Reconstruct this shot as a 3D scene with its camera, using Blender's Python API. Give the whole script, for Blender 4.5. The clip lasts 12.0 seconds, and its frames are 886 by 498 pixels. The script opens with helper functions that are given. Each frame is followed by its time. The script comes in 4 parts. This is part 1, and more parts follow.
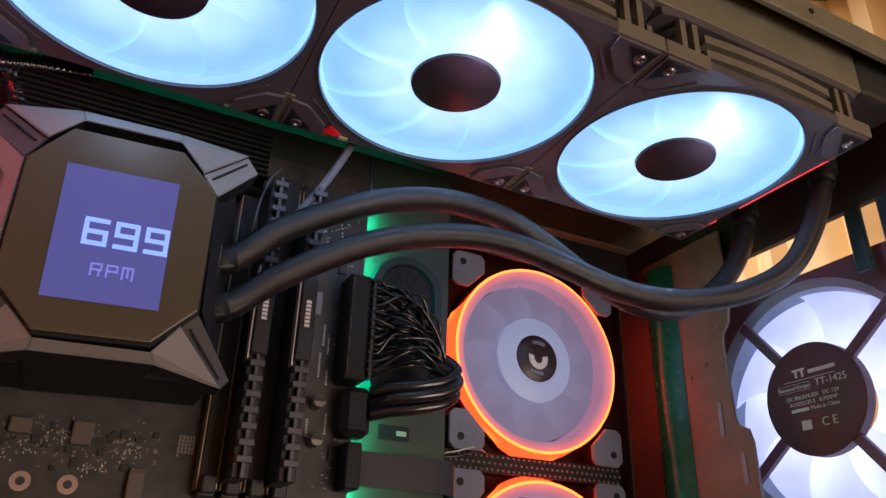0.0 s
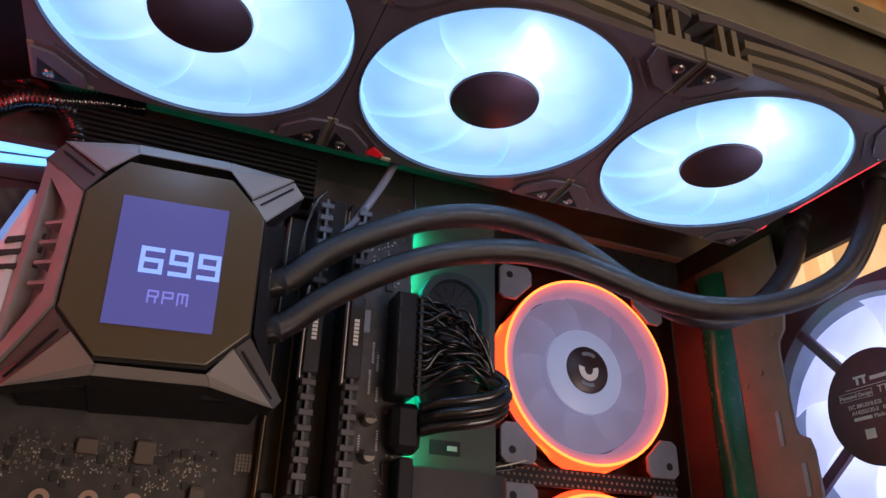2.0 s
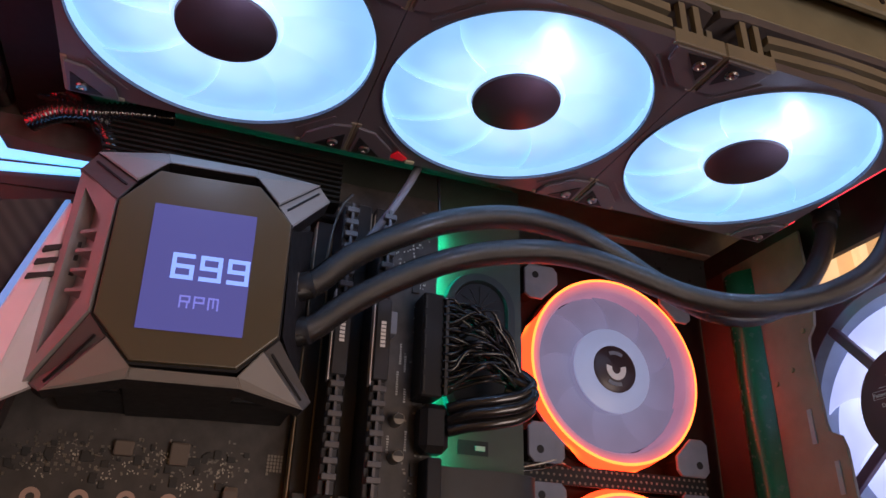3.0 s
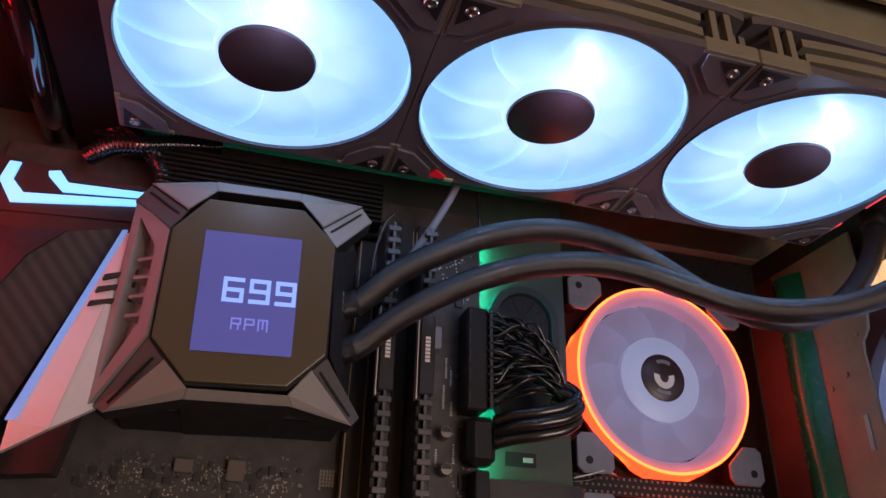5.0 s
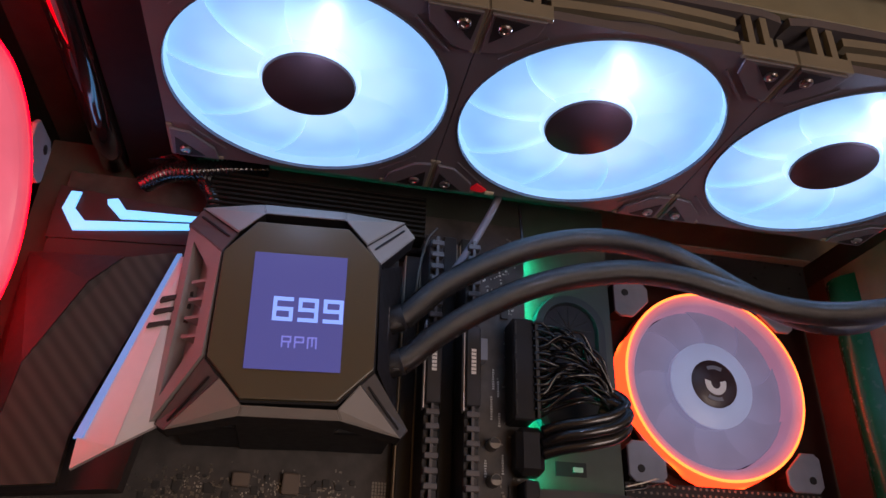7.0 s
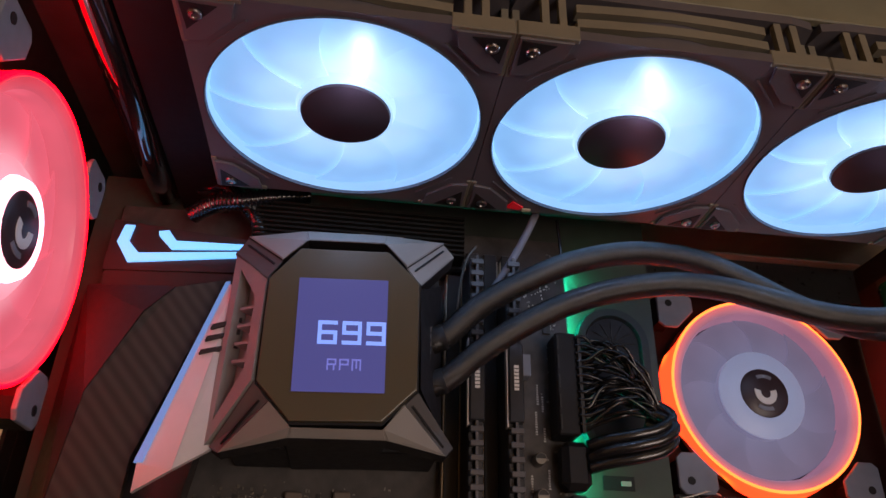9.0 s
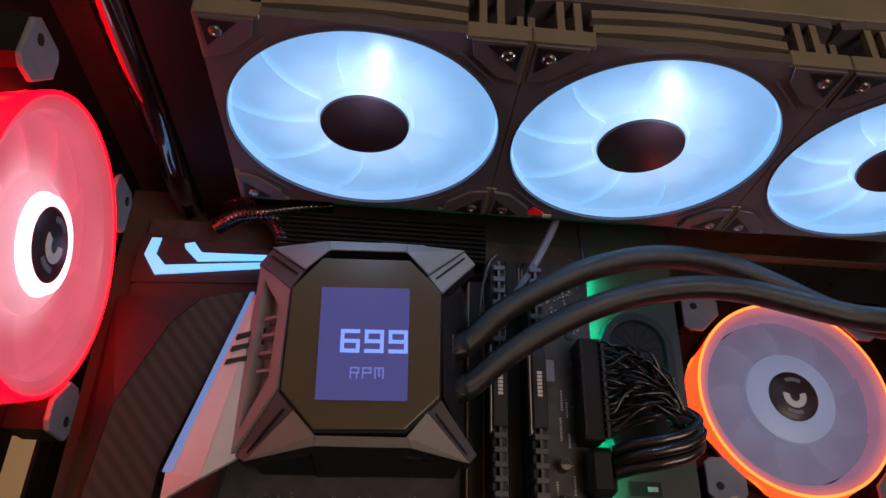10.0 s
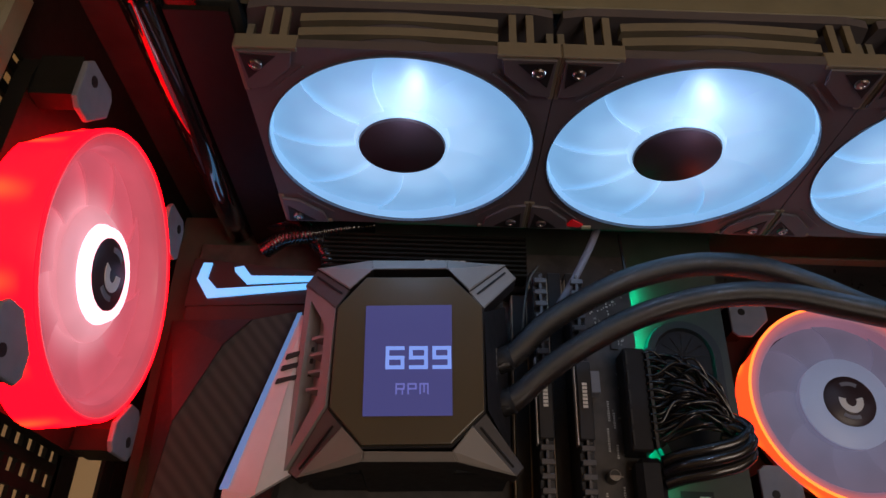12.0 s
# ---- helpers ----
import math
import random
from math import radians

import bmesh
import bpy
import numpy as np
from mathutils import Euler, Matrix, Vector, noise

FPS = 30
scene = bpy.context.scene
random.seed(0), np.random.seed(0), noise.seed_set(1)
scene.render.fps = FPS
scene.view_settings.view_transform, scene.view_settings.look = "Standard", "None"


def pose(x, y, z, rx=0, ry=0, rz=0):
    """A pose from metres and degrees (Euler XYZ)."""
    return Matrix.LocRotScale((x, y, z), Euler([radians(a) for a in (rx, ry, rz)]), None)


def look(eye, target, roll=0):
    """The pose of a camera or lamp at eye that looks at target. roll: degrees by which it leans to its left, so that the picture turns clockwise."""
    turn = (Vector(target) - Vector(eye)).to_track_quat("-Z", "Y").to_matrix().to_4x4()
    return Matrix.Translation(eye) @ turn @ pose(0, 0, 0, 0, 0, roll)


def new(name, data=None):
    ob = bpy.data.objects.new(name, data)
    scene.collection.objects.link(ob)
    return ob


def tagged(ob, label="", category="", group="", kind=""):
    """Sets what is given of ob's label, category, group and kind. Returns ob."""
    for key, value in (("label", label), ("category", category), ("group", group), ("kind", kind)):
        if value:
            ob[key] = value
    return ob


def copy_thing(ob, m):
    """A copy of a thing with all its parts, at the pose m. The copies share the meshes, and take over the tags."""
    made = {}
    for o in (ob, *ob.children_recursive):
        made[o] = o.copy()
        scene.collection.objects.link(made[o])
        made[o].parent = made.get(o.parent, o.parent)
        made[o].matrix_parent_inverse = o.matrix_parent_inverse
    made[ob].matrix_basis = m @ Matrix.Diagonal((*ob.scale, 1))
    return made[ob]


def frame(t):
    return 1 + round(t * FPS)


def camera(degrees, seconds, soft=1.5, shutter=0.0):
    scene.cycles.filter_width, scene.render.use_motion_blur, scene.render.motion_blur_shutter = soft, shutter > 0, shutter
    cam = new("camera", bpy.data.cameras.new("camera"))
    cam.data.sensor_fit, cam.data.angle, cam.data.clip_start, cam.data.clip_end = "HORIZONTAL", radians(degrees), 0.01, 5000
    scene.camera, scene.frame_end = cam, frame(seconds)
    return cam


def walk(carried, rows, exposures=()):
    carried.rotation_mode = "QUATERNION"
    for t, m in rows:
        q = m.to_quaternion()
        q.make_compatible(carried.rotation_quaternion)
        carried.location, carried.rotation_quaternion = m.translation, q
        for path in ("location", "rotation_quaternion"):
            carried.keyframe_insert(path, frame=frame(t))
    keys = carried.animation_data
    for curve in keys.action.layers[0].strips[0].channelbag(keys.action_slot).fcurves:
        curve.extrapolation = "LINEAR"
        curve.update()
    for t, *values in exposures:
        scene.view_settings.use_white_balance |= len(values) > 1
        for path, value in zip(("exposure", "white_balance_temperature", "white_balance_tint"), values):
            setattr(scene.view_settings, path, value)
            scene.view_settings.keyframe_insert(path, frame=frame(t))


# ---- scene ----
cam = camera(62.5, 12.0)
PATH = [
    (0, (-0.112, -0.219, -0.191), (0.688, 1.401, 0.668), 1.6),
    (0.5, (-0.112, -0.22, -0.191), (0.654, 1.416, 0.667), 1.7),
    (1, (-0.111, -0.221, -0.19), (0.619, 1.429, 0.671), 1.8),
    (1.5, (-0.111, -0.223, -0.19), (0.589, 1.436, 0.682), 1.7),
    (2, (-0.111, -0.224, -0.19), (0.556, 1.442, 0.69), 1.7),
    (2.5, (-0.111, -0.226, -0.191), (0.521, 1.456, 0.689), 1.7),
    (3, (-0.111, -0.227, -0.191), (0.487, 1.466, 0.69), 1.8),
    (5, (-0.11, -0.234, -0.192), (0.359, 1.487, 0.714), 1.7),
    (5.5, (-0.11, -0.235, -0.192), (0.33, 1.487, 0.725), 1.6),
    (6, (-0.11, -0.237, -0.192), (0.293, 1.495, 0.724), 1.8),
    (6.5, (-0.109, -0.239, -0.192), (0.261, 1.5, 0.725), 1.8),
    (7, (-0.109, -0.24, -0.192), (0.229, 1.502, 0.73), 1.8),
    (9, (-0.107, -0.247, -0.192), (0.104, 1.5, 0.758), 1.6),
    (9.5, (-0.106, -0.248, -0.192), (0.071, 1.5, 0.762), 1.6),
    (10, (-0.105, -0.249, -0.192), (0.035, 1.499, 0.77), 1.7),
    (10.5, (-0.104, -0.251, -0.192), (0.002, 1.496, 0.776), 1.7),
    (11, (-0.104, -0.252, -0.192), (-0.03, 1.493, 0.781), 1.7),
    (11.5, (-0.103, -0.254, -0.192), (-0.063, 1.49, 0.786), 1.7),
    (12, (-0.102, -0.255, -0.193), (-0.094, 1.484, 0.794), 1.7),
]
walk(cam, [(t, look(eye, target, roll)) for t, eye, target, roll in PATH],
     exposures=[(0, 0.17, 5650, 28), (3, 0.15, 5620, 31), (5.5, 0.09, 5620, 33), (7, 0.02, 5640, 32), (9.5, -0.20, 5680, 28), (12, -0.49, 5700, 23)])

# ---------------------------------------------------------------- world and light
world = bpy.data.worlds.new("room_light")
scene.world = world
world.use_nodes = True
wb = world.node_tree.nodes["Background"]
wb.inputs[0].default_value = (0.95, 0.78, 0.5, 1)
wb.inputs[1].default_value = 0.03

def lamp(name, kind, m, energy, color, size=0.1, size_y=None):
    d = bpy.data.lights.new(name, kind)
    d.energy, d.color = energy, color
    if kind == "AREA":
        d.size = size
        if size_y:
            d.shape, d.size_y = "RECTANGLE", size_y
    else:
        d.shadow_soft_size = size
    ob = new(name, d)
    ob.matrix_world = m
    return ob

# warm lamp of the room, before the open side of the case
lamp("room_lamp_light", "AREA", look((0.70, -1.70, -0.60), (0.08, 0, -0.10)), 12.5, (1.0, 0.82, 0.56), 0.9)
# unseen ceiling lamp, added behind the case to brighten the room walls
lamp("added_wall_light", "AREA", look((0.55, 1.05, 1.36), (0.56, 1.05, 0.0)), 30, (1.0, 0.86, 0.62), 0.4)
# green light strip behind the edge of the motherboard
lamp("tray_strip_light", "AREA", look((0.0040, 0.1045, -0.085), (0.0140, 0.1115, -0.085), 90), 0.060, (0.0, 1.0, 0.42), 0.16, 0.002)
lamp("top_strip_light", "AREA", look((0.02, 0.171, 0.004), (0.02, 0.176, 0.05)), 0.05, (0.02, 1.0, 0.40), 0.42, 0.004)


# ---------------------------------------------------------------- materials
def mat(name, color, rough=0.5, metal=0.0, spec=0.5, coat=0.0, var=0.12, scale=60.0, bump=0.0, bscale=400.0,
        emit=None, estr=0.0, trans=0.0, alpha=1.0):
    m = bpy.data.materials.new(name)
    m.use_nodes = True
    nt = m.node_tree
    b = nt.nodes["Principled BSDF"]
    L = nt.links.new
    co = nt.nodes.new("ShaderNodeTexCoord")
    if var > 0:
        n = nt.nodes.new("ShaderNodeTexNoise")
        n.inputs["Scale"].default_value = scale
        n.inputs["Detail"].default_value = 6
        L(co.outputs["Object"], n.inputs["Vector"])
        r = nt.nodes.new("ShaderNodeMapRange")
        r.inputs[1].default_value, r.inputs[2].default_value = 0.3, 0.7
        r.inputs[3].default_value, r.inputs[4].default_value = 1 - var, 1 + var
        L(n.outputs[0], r.inputs[0])
        mx = nt.nodes.new("ShaderNodeMix")
        mx.data_type, mx.blend_type = "RGBA", "MULTIPLY"
        mx.inputs[0].default_value = 1
        mx.inputs[6].default_value = (*color, 1)
        L(r.outputs[0], mx.inputs[7])
        L(mx.outputs[2], b.inputs["Base Color"])
        r2 = nt.nodes.new("ShaderNodeMapRange")
        r2.inputs[1].default_value, r2.inputs[2].default_value = 0.3, 0.7
        r2.inputs[3].default_value, r2.inputs[4].default_value = max(0.02, rough - 0.035), min(1, rough + 0.035)
        n2 = nt.nodes.new("ShaderNodeTexNoise")
        n2.inputs["Scale"].default_value = scale * 4.3
        n2.inputs["Detail"].default_value = 4
        L(co.outputs["Object"], n2.inputs["Vector"])
        L(n2.outputs[0], r2.inputs[0])
        L(r2.outputs[0], b.inputs["Roughness"])
    else:
        b.inputs["Base Color"].default_value = (*color, 1)
        b.inputs["Roughness"].default_value = rough
    if bump > 0:
        n3 = nt.nodes.new("ShaderNodeTexNoise")
        n3.inputs["Scale"].default_value = bscale
        n3.inputs["Detail"].default_value = 3
        L(co.outputs["Object"], n3.inputs["Vector"])
        bp = nt.nodes.new("ShaderNodeBump")
        bp.inputs["Strength"].default_value = bump
        bp.inputs["Distance"].default_value = 0.0004
        L(n3.outputs[0], bp.inputs["Height"])
        L(bp.outputs[0], b.inputs["Normal"])
    b.inputs["Metallic"].default_value = metal
    b.inputs["Specular IOR Level"].default_value = spec
    b.inputs["Coat Weight"].default_value = coat
    b.inputs["Transmission Weight"].default_value = trans
    b.inputs["Alpha"].default_value = alpha
    if emit:
        b.inputs["Emission Color"].default_value = (*emit, 1)
        b.inputs["Emission Strength"].default_value = estr
    return m

def lit_blade(name, inner, outer, s_in, s_out, r_in, r_out, base=(0.75, 0.78, 0.8)):
    """Milky plastic with emission that fades from hub to tip, mostly for hub LEDs."""
    m = mat(name, base, 0.35, var=0.0)
    nt = m.node_tree
    b = nt.nodes["Principled BSDF"]
    L = nt.links.new
    co = nt.nodes.new("ShaderNodeTexCoord")
    sx = nt.nodes.new("ShaderNodeSeparateXYZ")
    cx = nt.nodes.new("ShaderNodeCombineXYZ")
    L(co.outputs["Object"], sx.inputs[0])
    L(sx.outputs[0], cx.inputs[0])
    L(sx.outputs[1], cx.inputs[1])
    ln = nt.nodes.new("ShaderNodeVectorMath")
    ln.operation = "LENGTH"
    L(cx.outputs[0], ln.inputs[0])
    mr = nt.nodes.new("ShaderNodeMapRange")
    mr.interpolation_type = "SMOOTHSTEP"
    mr.inputs[1].default_value, mr.inputs[2].default_value = r_in, r_out
    L(ln.outputs["Value"], mr.inputs[0])
    cm = nt.nodes.new("ShaderNodeMix")
    cm.data_type = "RGBA"
    cm.inputs[6].default_value, cm.inputs[7].default_value = (*inner, 1), (*outer, 1)
    L(mr.outputs[0], cm.inputs[0])
    n = nt.nodes.new("ShaderNodeTexNoise")
    n.inputs["Scale"].default_value = 35
    n.inputs["Detail"].default_value = 2
    L(co.outputs["Object"], n.inputs["Vector"])
    st = nt.nodes.new("ShaderNodeMapRange")
    st.inputs[3].default_value, st.inputs[4].default_value = s_in, s_out
    L(mr.outputs[0], st.inputs[0])
    nm = nt.nodes.new("ShaderNodeMapRange")
    nm.inputs[1].default_value, nm.inputs[2].default_value = 0.3, 0.7
    nm.inputs[3].default_value, nm.inputs[4].default_value = 0.88, 1.12
    L(n.outputs[0], nm.inputs[0])
    mu = nt.nodes.new("ShaderNodeMath")
    mu.operation = "MULTIPLY"
    L(st.outputs[0], mu.inputs[0])
    L(nm.outputs[0], mu.inputs[1])
    L(cm.outputs[2], b.inputs["Emission Color"])
    L(mu.outputs[0], b.inputs["Emission Strength"])
    return m

def led_ring(name, base, colour, hot, strength, n):
    """Light guide ring fed by n small lamps: brighter and yellower where each lamp sits."""
    m = mat(name, base, 0.35, var=0, emit=colour, estr=strength)
    nt = m.node_tree
    b = nt.nodes["Principled BSDF"]
    L = nt.links.new
    co = nt.nodes.new("ShaderNodeTexCoord")
    sx = nt.nodes.new("ShaderNodeSeparateXYZ")
    L(co.outputs["Object"], sx.inputs[0])
    def math_node(op, a, c=None):
        k = nt.nodes.new("ShaderNodeMath")
        k.operation = op
        for i, v in enumerate((a, c)):
            if v is None:
                continue
            if isinstance(v, (int, float)):
                k.inputs[i].default_value = v
            else:
                L(v, k.inputs[i])
        return k.outputs[0]
    ang = math_node("ARCTAN2", sx.outputs[1], sx.outputs[0])
    wave = math_node("COSINE", math_node("MULTIPLY", ang, n / 2))
    spot = math_node("POWER", math_node("ABSOLUTE", wave), 14)
    deep = nt.nodes.new("ShaderNodeMapRange")
    deep.inputs[1].default_value, deep.inputs[2].default_value = -0.004, -0.014
    L(sx.outputs[2], deep.inputs[0])
    mx = nt.nodes.new("ShaderNodeMix")
    mx.data_type = "RGBA"
    mx.inputs[6].default_value, mx.inputs[7].default_value = (*colour, 1), (*hot, 1)
    L(math_node("MULTIPLY", spot, deep.outputs[0]), mx.inputs[0])
    L(mx.outputs[2], b.inputs["Emission Color"])
    return m

M_FRAME = mat("fan_frame_plastic", (0.12, 0.11, 0.125), 0.42, var=0.06, bump=0.15, bscale=900)
# Frame plastic lightened to olive: warm room light on the fan sides as colour.
M_RIB = mat("fan_side_lit_plastic", (0.22, 0.20, 0.15), 0.5, var=0.08, bump=0.15, bscale=900)
# Reddish base puts the red reflection on the dark hubs into their colour.
M_HUB = mat("hub_red_lit_plastic", (0.044, 0.025, 0.029), 0.35, var=0.2)
M_BLADE = lit_blade("lit_fan_blade", (0.49, 0.80, 1.0), (0.28, 0.60, 0.85), 1.04, 0.92, 0.02, 0.05, (0.2, 0.23, 0.28))
M_RIM = mat("clear_rim_plastic", (0.10, 0.13, 0.18), 0.25, var=0.1)
M_SCREW = mat("screw_steel", (0.35, 0.33, 0.32), 0.28, metal=1.0)
M_DARK = mat("black_plastic", (0.019, 0.018, 0.020), 0.5, spec=0.25, bump=0.1)
M_CASE = mat("case_black_paint", (0.052, 0.050, 0.048), 0.38, var=0.25, bump=0.2, bscale=1500)
# Black rails in a pale olive: the warm room light is part of this colour.
M_RAIL = mat("case_rail_lit_paint", (0.24, 0.225, 0.15), 0.45, var=0.12, bump=0.2, bscale=1500)
M_TRAY = mat("tray_paint", (0.050, 0.058, 0.046), 0.5, var=0.15, bump=0.2, bscale=1500)
M_BRACKET = mat("bracket_gloss", (0.03, 0.03, 0.03), 0.3)
M_PLATE = mat("front_plate_paint", (0.22, 0.185, 0.15), 0.38, var=0.15, bump=0.15, bscale=1500)
M_GLOSS = mat("gloss_black", (0.010, 0.010, 0.011), 0.07, var=0.1, coat=1.0, spec=0.9)
M_RAD = mat("radiator_paint", (0.05, 0.05, 0.045), 0.55, var=0.2)
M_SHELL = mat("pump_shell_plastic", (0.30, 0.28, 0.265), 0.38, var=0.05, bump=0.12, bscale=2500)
# Shell plastic again, darkened: the shade on three corner struts as colour.
M_SHELLD = mat("pump_shell_shaded", (0.11, 0.105, 0.105), 0.42, var=0.05, bump=0.12, bscale=2500)
M_GLASS = mat("smoked_glass", (0.092, 0.073, 0.040), 0.34, var=0.03, spec=0.6, scale=25)
M_LCD = mat("lcd_backlight", (0.02, 0.02, 0.04), 0.3, var=0, emit=(0.105, 0.103, 0.290), estr=0.70)
M_DIGIT = mat("lcd_digit", (0.1, 0.1, 0.15), 0.3, var=0, emit=(0.27, 0.44, 0.95), estr=1.0)
M_DIM = mat("lcd_small_text", (0.1, 0.1, 0.15), 0.3, var=0, emit=(0.17, 0.18, 0.50), estr=1.0)
M_PCB = mat("pcb_mask", (0.064, 0.056, 0.052), 0.5, var=0.3, scale=140, bump=0.2, bscale=2000)
M_SILK = mat("white_silkscreen", (0.55, 0.55, 0.52), 0.6, var=0.1)
M_TIN = mat("tinned_metal", (0.26, 0.245, 0.22), 0.38, metal=1.0)
M_SOLDER = mat("bright_solder", (0.62, 0.58, 0.50), 0.3, metal=0.3)
M_COPPER = mat("copper_ring", (0.58, 0.40, 0.33), 0.4, metal=0.2)
M_CHIP = mat("chip_epoxy", (0.03, 0.028, 0.027), 0.5)
M_COIL = mat("inductor_grey", (0.16, 0.125, 0.10), 0.5)
M_RAM = mat("ram_spreader", (0.045, 0.045, 0.049), 0.4, metal=0.5, var=0.15)
M_SLOT = mat("slot_plastic", (0.042, 0.041, 0.042), 0.45)
# Bright bronze base holds the reflection seen on the steel shields.
M_SLOTMETAL = mat("slot_steel_glint", (0.62, 0.52, 0.38), 0.32, metal=0.35)
M_RUBBER = mat("grey_rubber", (0.22, 0.235, 0.29), 0.65, bump=0.15)
M_GROM = mat("black_rubber", (0.024, 0.027, 0.031), 0.6)
M_RIBBON = mat("ribbon_cable_grey", (0.035, 0.035, 0.036), 0.45)
M_WIRE = mat("black_wire_sleeve", (0.016, 0.015, 0.016), 0.22, var=0.15, spec=0.9)
M_CARBON = mat("carbon_panel", (0.045, 0.036, 0.028), 0.6, spec=0.2, var=0.1)
M_COVER = mat("io_cover_grey", (0.042, 0.034, 0.034), 0.55, spec=0.25, var=0.08, bump=0.15, bscale=2000)
M_SILVER = mat("brushed_silver", (0.78, 0.71, 0.72), 0.36, metal=0.15, var=0.05)
M_CYAN = mat("cyan_light_guide", (0.2, 0.4, 0.5), 0.3, var=0, emit=(0.18, 0.62, 1.0), estr=1.25)
M_ORANGE = led_ring("orange_light_ring", (0.3, 0.08, 0.02), (1.0, 0.037, 0.0014), (1.0, 0.145, 0.003), 4.2, 9)
M_ORANGE2 = mat("orange_light_edge", (0.3, 0.1, 0.03), 0.35, var=0, emit=(1.0, 0.185, 0.016), estr=3.4)
M_PINK = lit_blade("pink_lit_collar", (0.40, 0.17, 0.21), (0.90, 0.17, 0.13), 0.72, 0.88, 0.0492, 0.0552, (0.2, 0.15, 0.17))
M_RED = led_ring("red_light_ring", (0.25, 0.02, 0.02), (1.0, 0.0005, 0.0002), (1.0, 0.018, 0.0004), 8.5, 12)
M_REDP = lit_blade("red_lit_collar", (0.80, 0.12, 0.14), (0.92, 0.06, 0.075), 0.85, 0.92, 0.0492, 0.0552, (0.2, 0.08, 0.08))
# Unlit blades of the orange fans: light they reflect is put into emission.
M_MILK = lit_blade("milky_blade_glow", (0.27, 0.27, 0.36), (0.27, 0.215, 0.28), 0.57, 0.57, 0.015, 0.048, (0.08, 0.08, 0.09))
M_MILKR = lit_blade("red_lit_blade", (1.0, 0.42, 0.40), (0.82, 0.12, 0.14), 1.08, 0.96, 0.020, 0.040, (0.2, 0.08, 0.08))
# Emits for the red reflection along the last fan's edge.
M_STRIP = mat("red_edge_glow", (0.3, 0.05, 0.05), 0.35, var=0, emit=(1.0, 0.035, 0.03), estr=1.6)
M_WHITER = mat("white_hub_ring", (0.5, 0.4, 0.4), 0.4, var=0, emit=(1.0, 0.42, 0.42), estr=4.5)
# Emission here replaces light falling on the orange fans' hub ring.
M_MILKH = mat("milky_hub_ring_glow", (0.35, 0.4, 0.47), 0.4, var=0, emit=(0.28, 0.32, 0.44), estr=0.47)
M_WHITEB = lit_blade("white_lit_blade", (0.80, 0.88, 1.0), (0.55, 0.62, 0.90), 0.95, 0.80, 0.03, 0.065, (0.3, 0.3, 0.32))
M_FRONTRIM = mat("pale_fan_rim", (0.30, 0.36, 0.45), 0.4)
# Maroon of the front fan frame and dark label is pink light as colour.
M_FANP = mat("front_fan_pink_lit", (0.20, 0.11, 0.155), 0.45, bump=0.1)
M_LABEL = mat("label_pink_lit", (0.15, 0.060, 0.075), 0.5)
M_DIMPRINT = mat("grey_print", (0.16, 0.16, 0.17), 0.5, var=0)
M_PRINT = mat("white_print", (0.85, 0.83, 0.82), 0.5, var=0)
M_TEAL = mat("front_bar_paint", (0.03, 0.085, 0.10), 0.4)
M_WALL = mat("beige_wall", (0.80, 0.66, 0.42), 0.85, var=0.06, scale=3)
M_CURTAIN = mat("beige_curtain", (0.80, 0.60, 0.32), 0.85, var=0.12, scale=6)
M_CREAM = mat("cream_plastic", (0.55, 0.50, 0.34), 0.5)
M_WALLD = mat("rear_wall_paint", (0.013, 0.013, 0.011), 0.6, spec=0.15, var=0.2)
# Emits in place of the blue reflection on the silver blade's edge.
M_EDGE = mat("blue_edge_reflection", (0.1, 0.15, 0.3), 0.4, var=0, emit=(0.17, 0.45, 0.80), estr=0.50)
M_FLOOR = mat("wood_floor", (0.22, 0.14, 0.08), 0.5, var=0.25, scale=5)

def braid(name, color):
    """Woven sleeve: two crossing families of fine threads."""
    m = mat(name, color, 0.24, var=0.0, spec=0.8)
    nt = m.node_tree
    b = nt.nodes["Principled BSDF"]
    L = nt.links.new
    uv = nt.nodes.new("ShaderNodeUVMap")
    outs = []
    for sgn in (1, -1):
        mp = nt.nodes.new("ShaderNodeMapping")
        mp.inputs["Rotation"].default_value = (0, 0, sgn * 0.7)
        L(uv.outputs[0], mp.inputs[0])
        w = nt.nodes.new("ShaderNodeTexWave")
        w.inputs["Scale"].default_value = 380
        w.inputs["Distortion"].default_value = 0.4
        L(mp.outputs[0], w.inputs[0])
        outs.append(w.outputs[1])
    mx = nt.nodes.new("ShaderNodeMath")
    mx.operation = "MAXIMUM"
    L(outs[0], mx.inputs[0])
    L(outs[1], mx.inputs[1])
    bp = nt.nodes.new("ShaderNodeBump")
    bp.inputs["Strength"].default_value = 0.32
    bp.inputs["Distance"].default_value = 0.0006
    L(mx.outputs[0], bp.inputs["Height"])
    L(bp.outputs[0], b.inputs["Normal"])
    mr = nt.nodes.new("ShaderNodeMix")
    mr.data_type = "RGBA"
    mr.inputs[6].default_value = (*[c * 0.45 for c in color], 1)
    mr.inputs[7].default_value = (*[c * 1.5 for c in color], 1)
    L(mx.outputs[0], mr.inputs[0])
    L(mr.outputs[2], b.inputs["Base Color"])
    return m

M_BRAID = braid("braided_sleeve", (0.014, 0.013, 0.014))

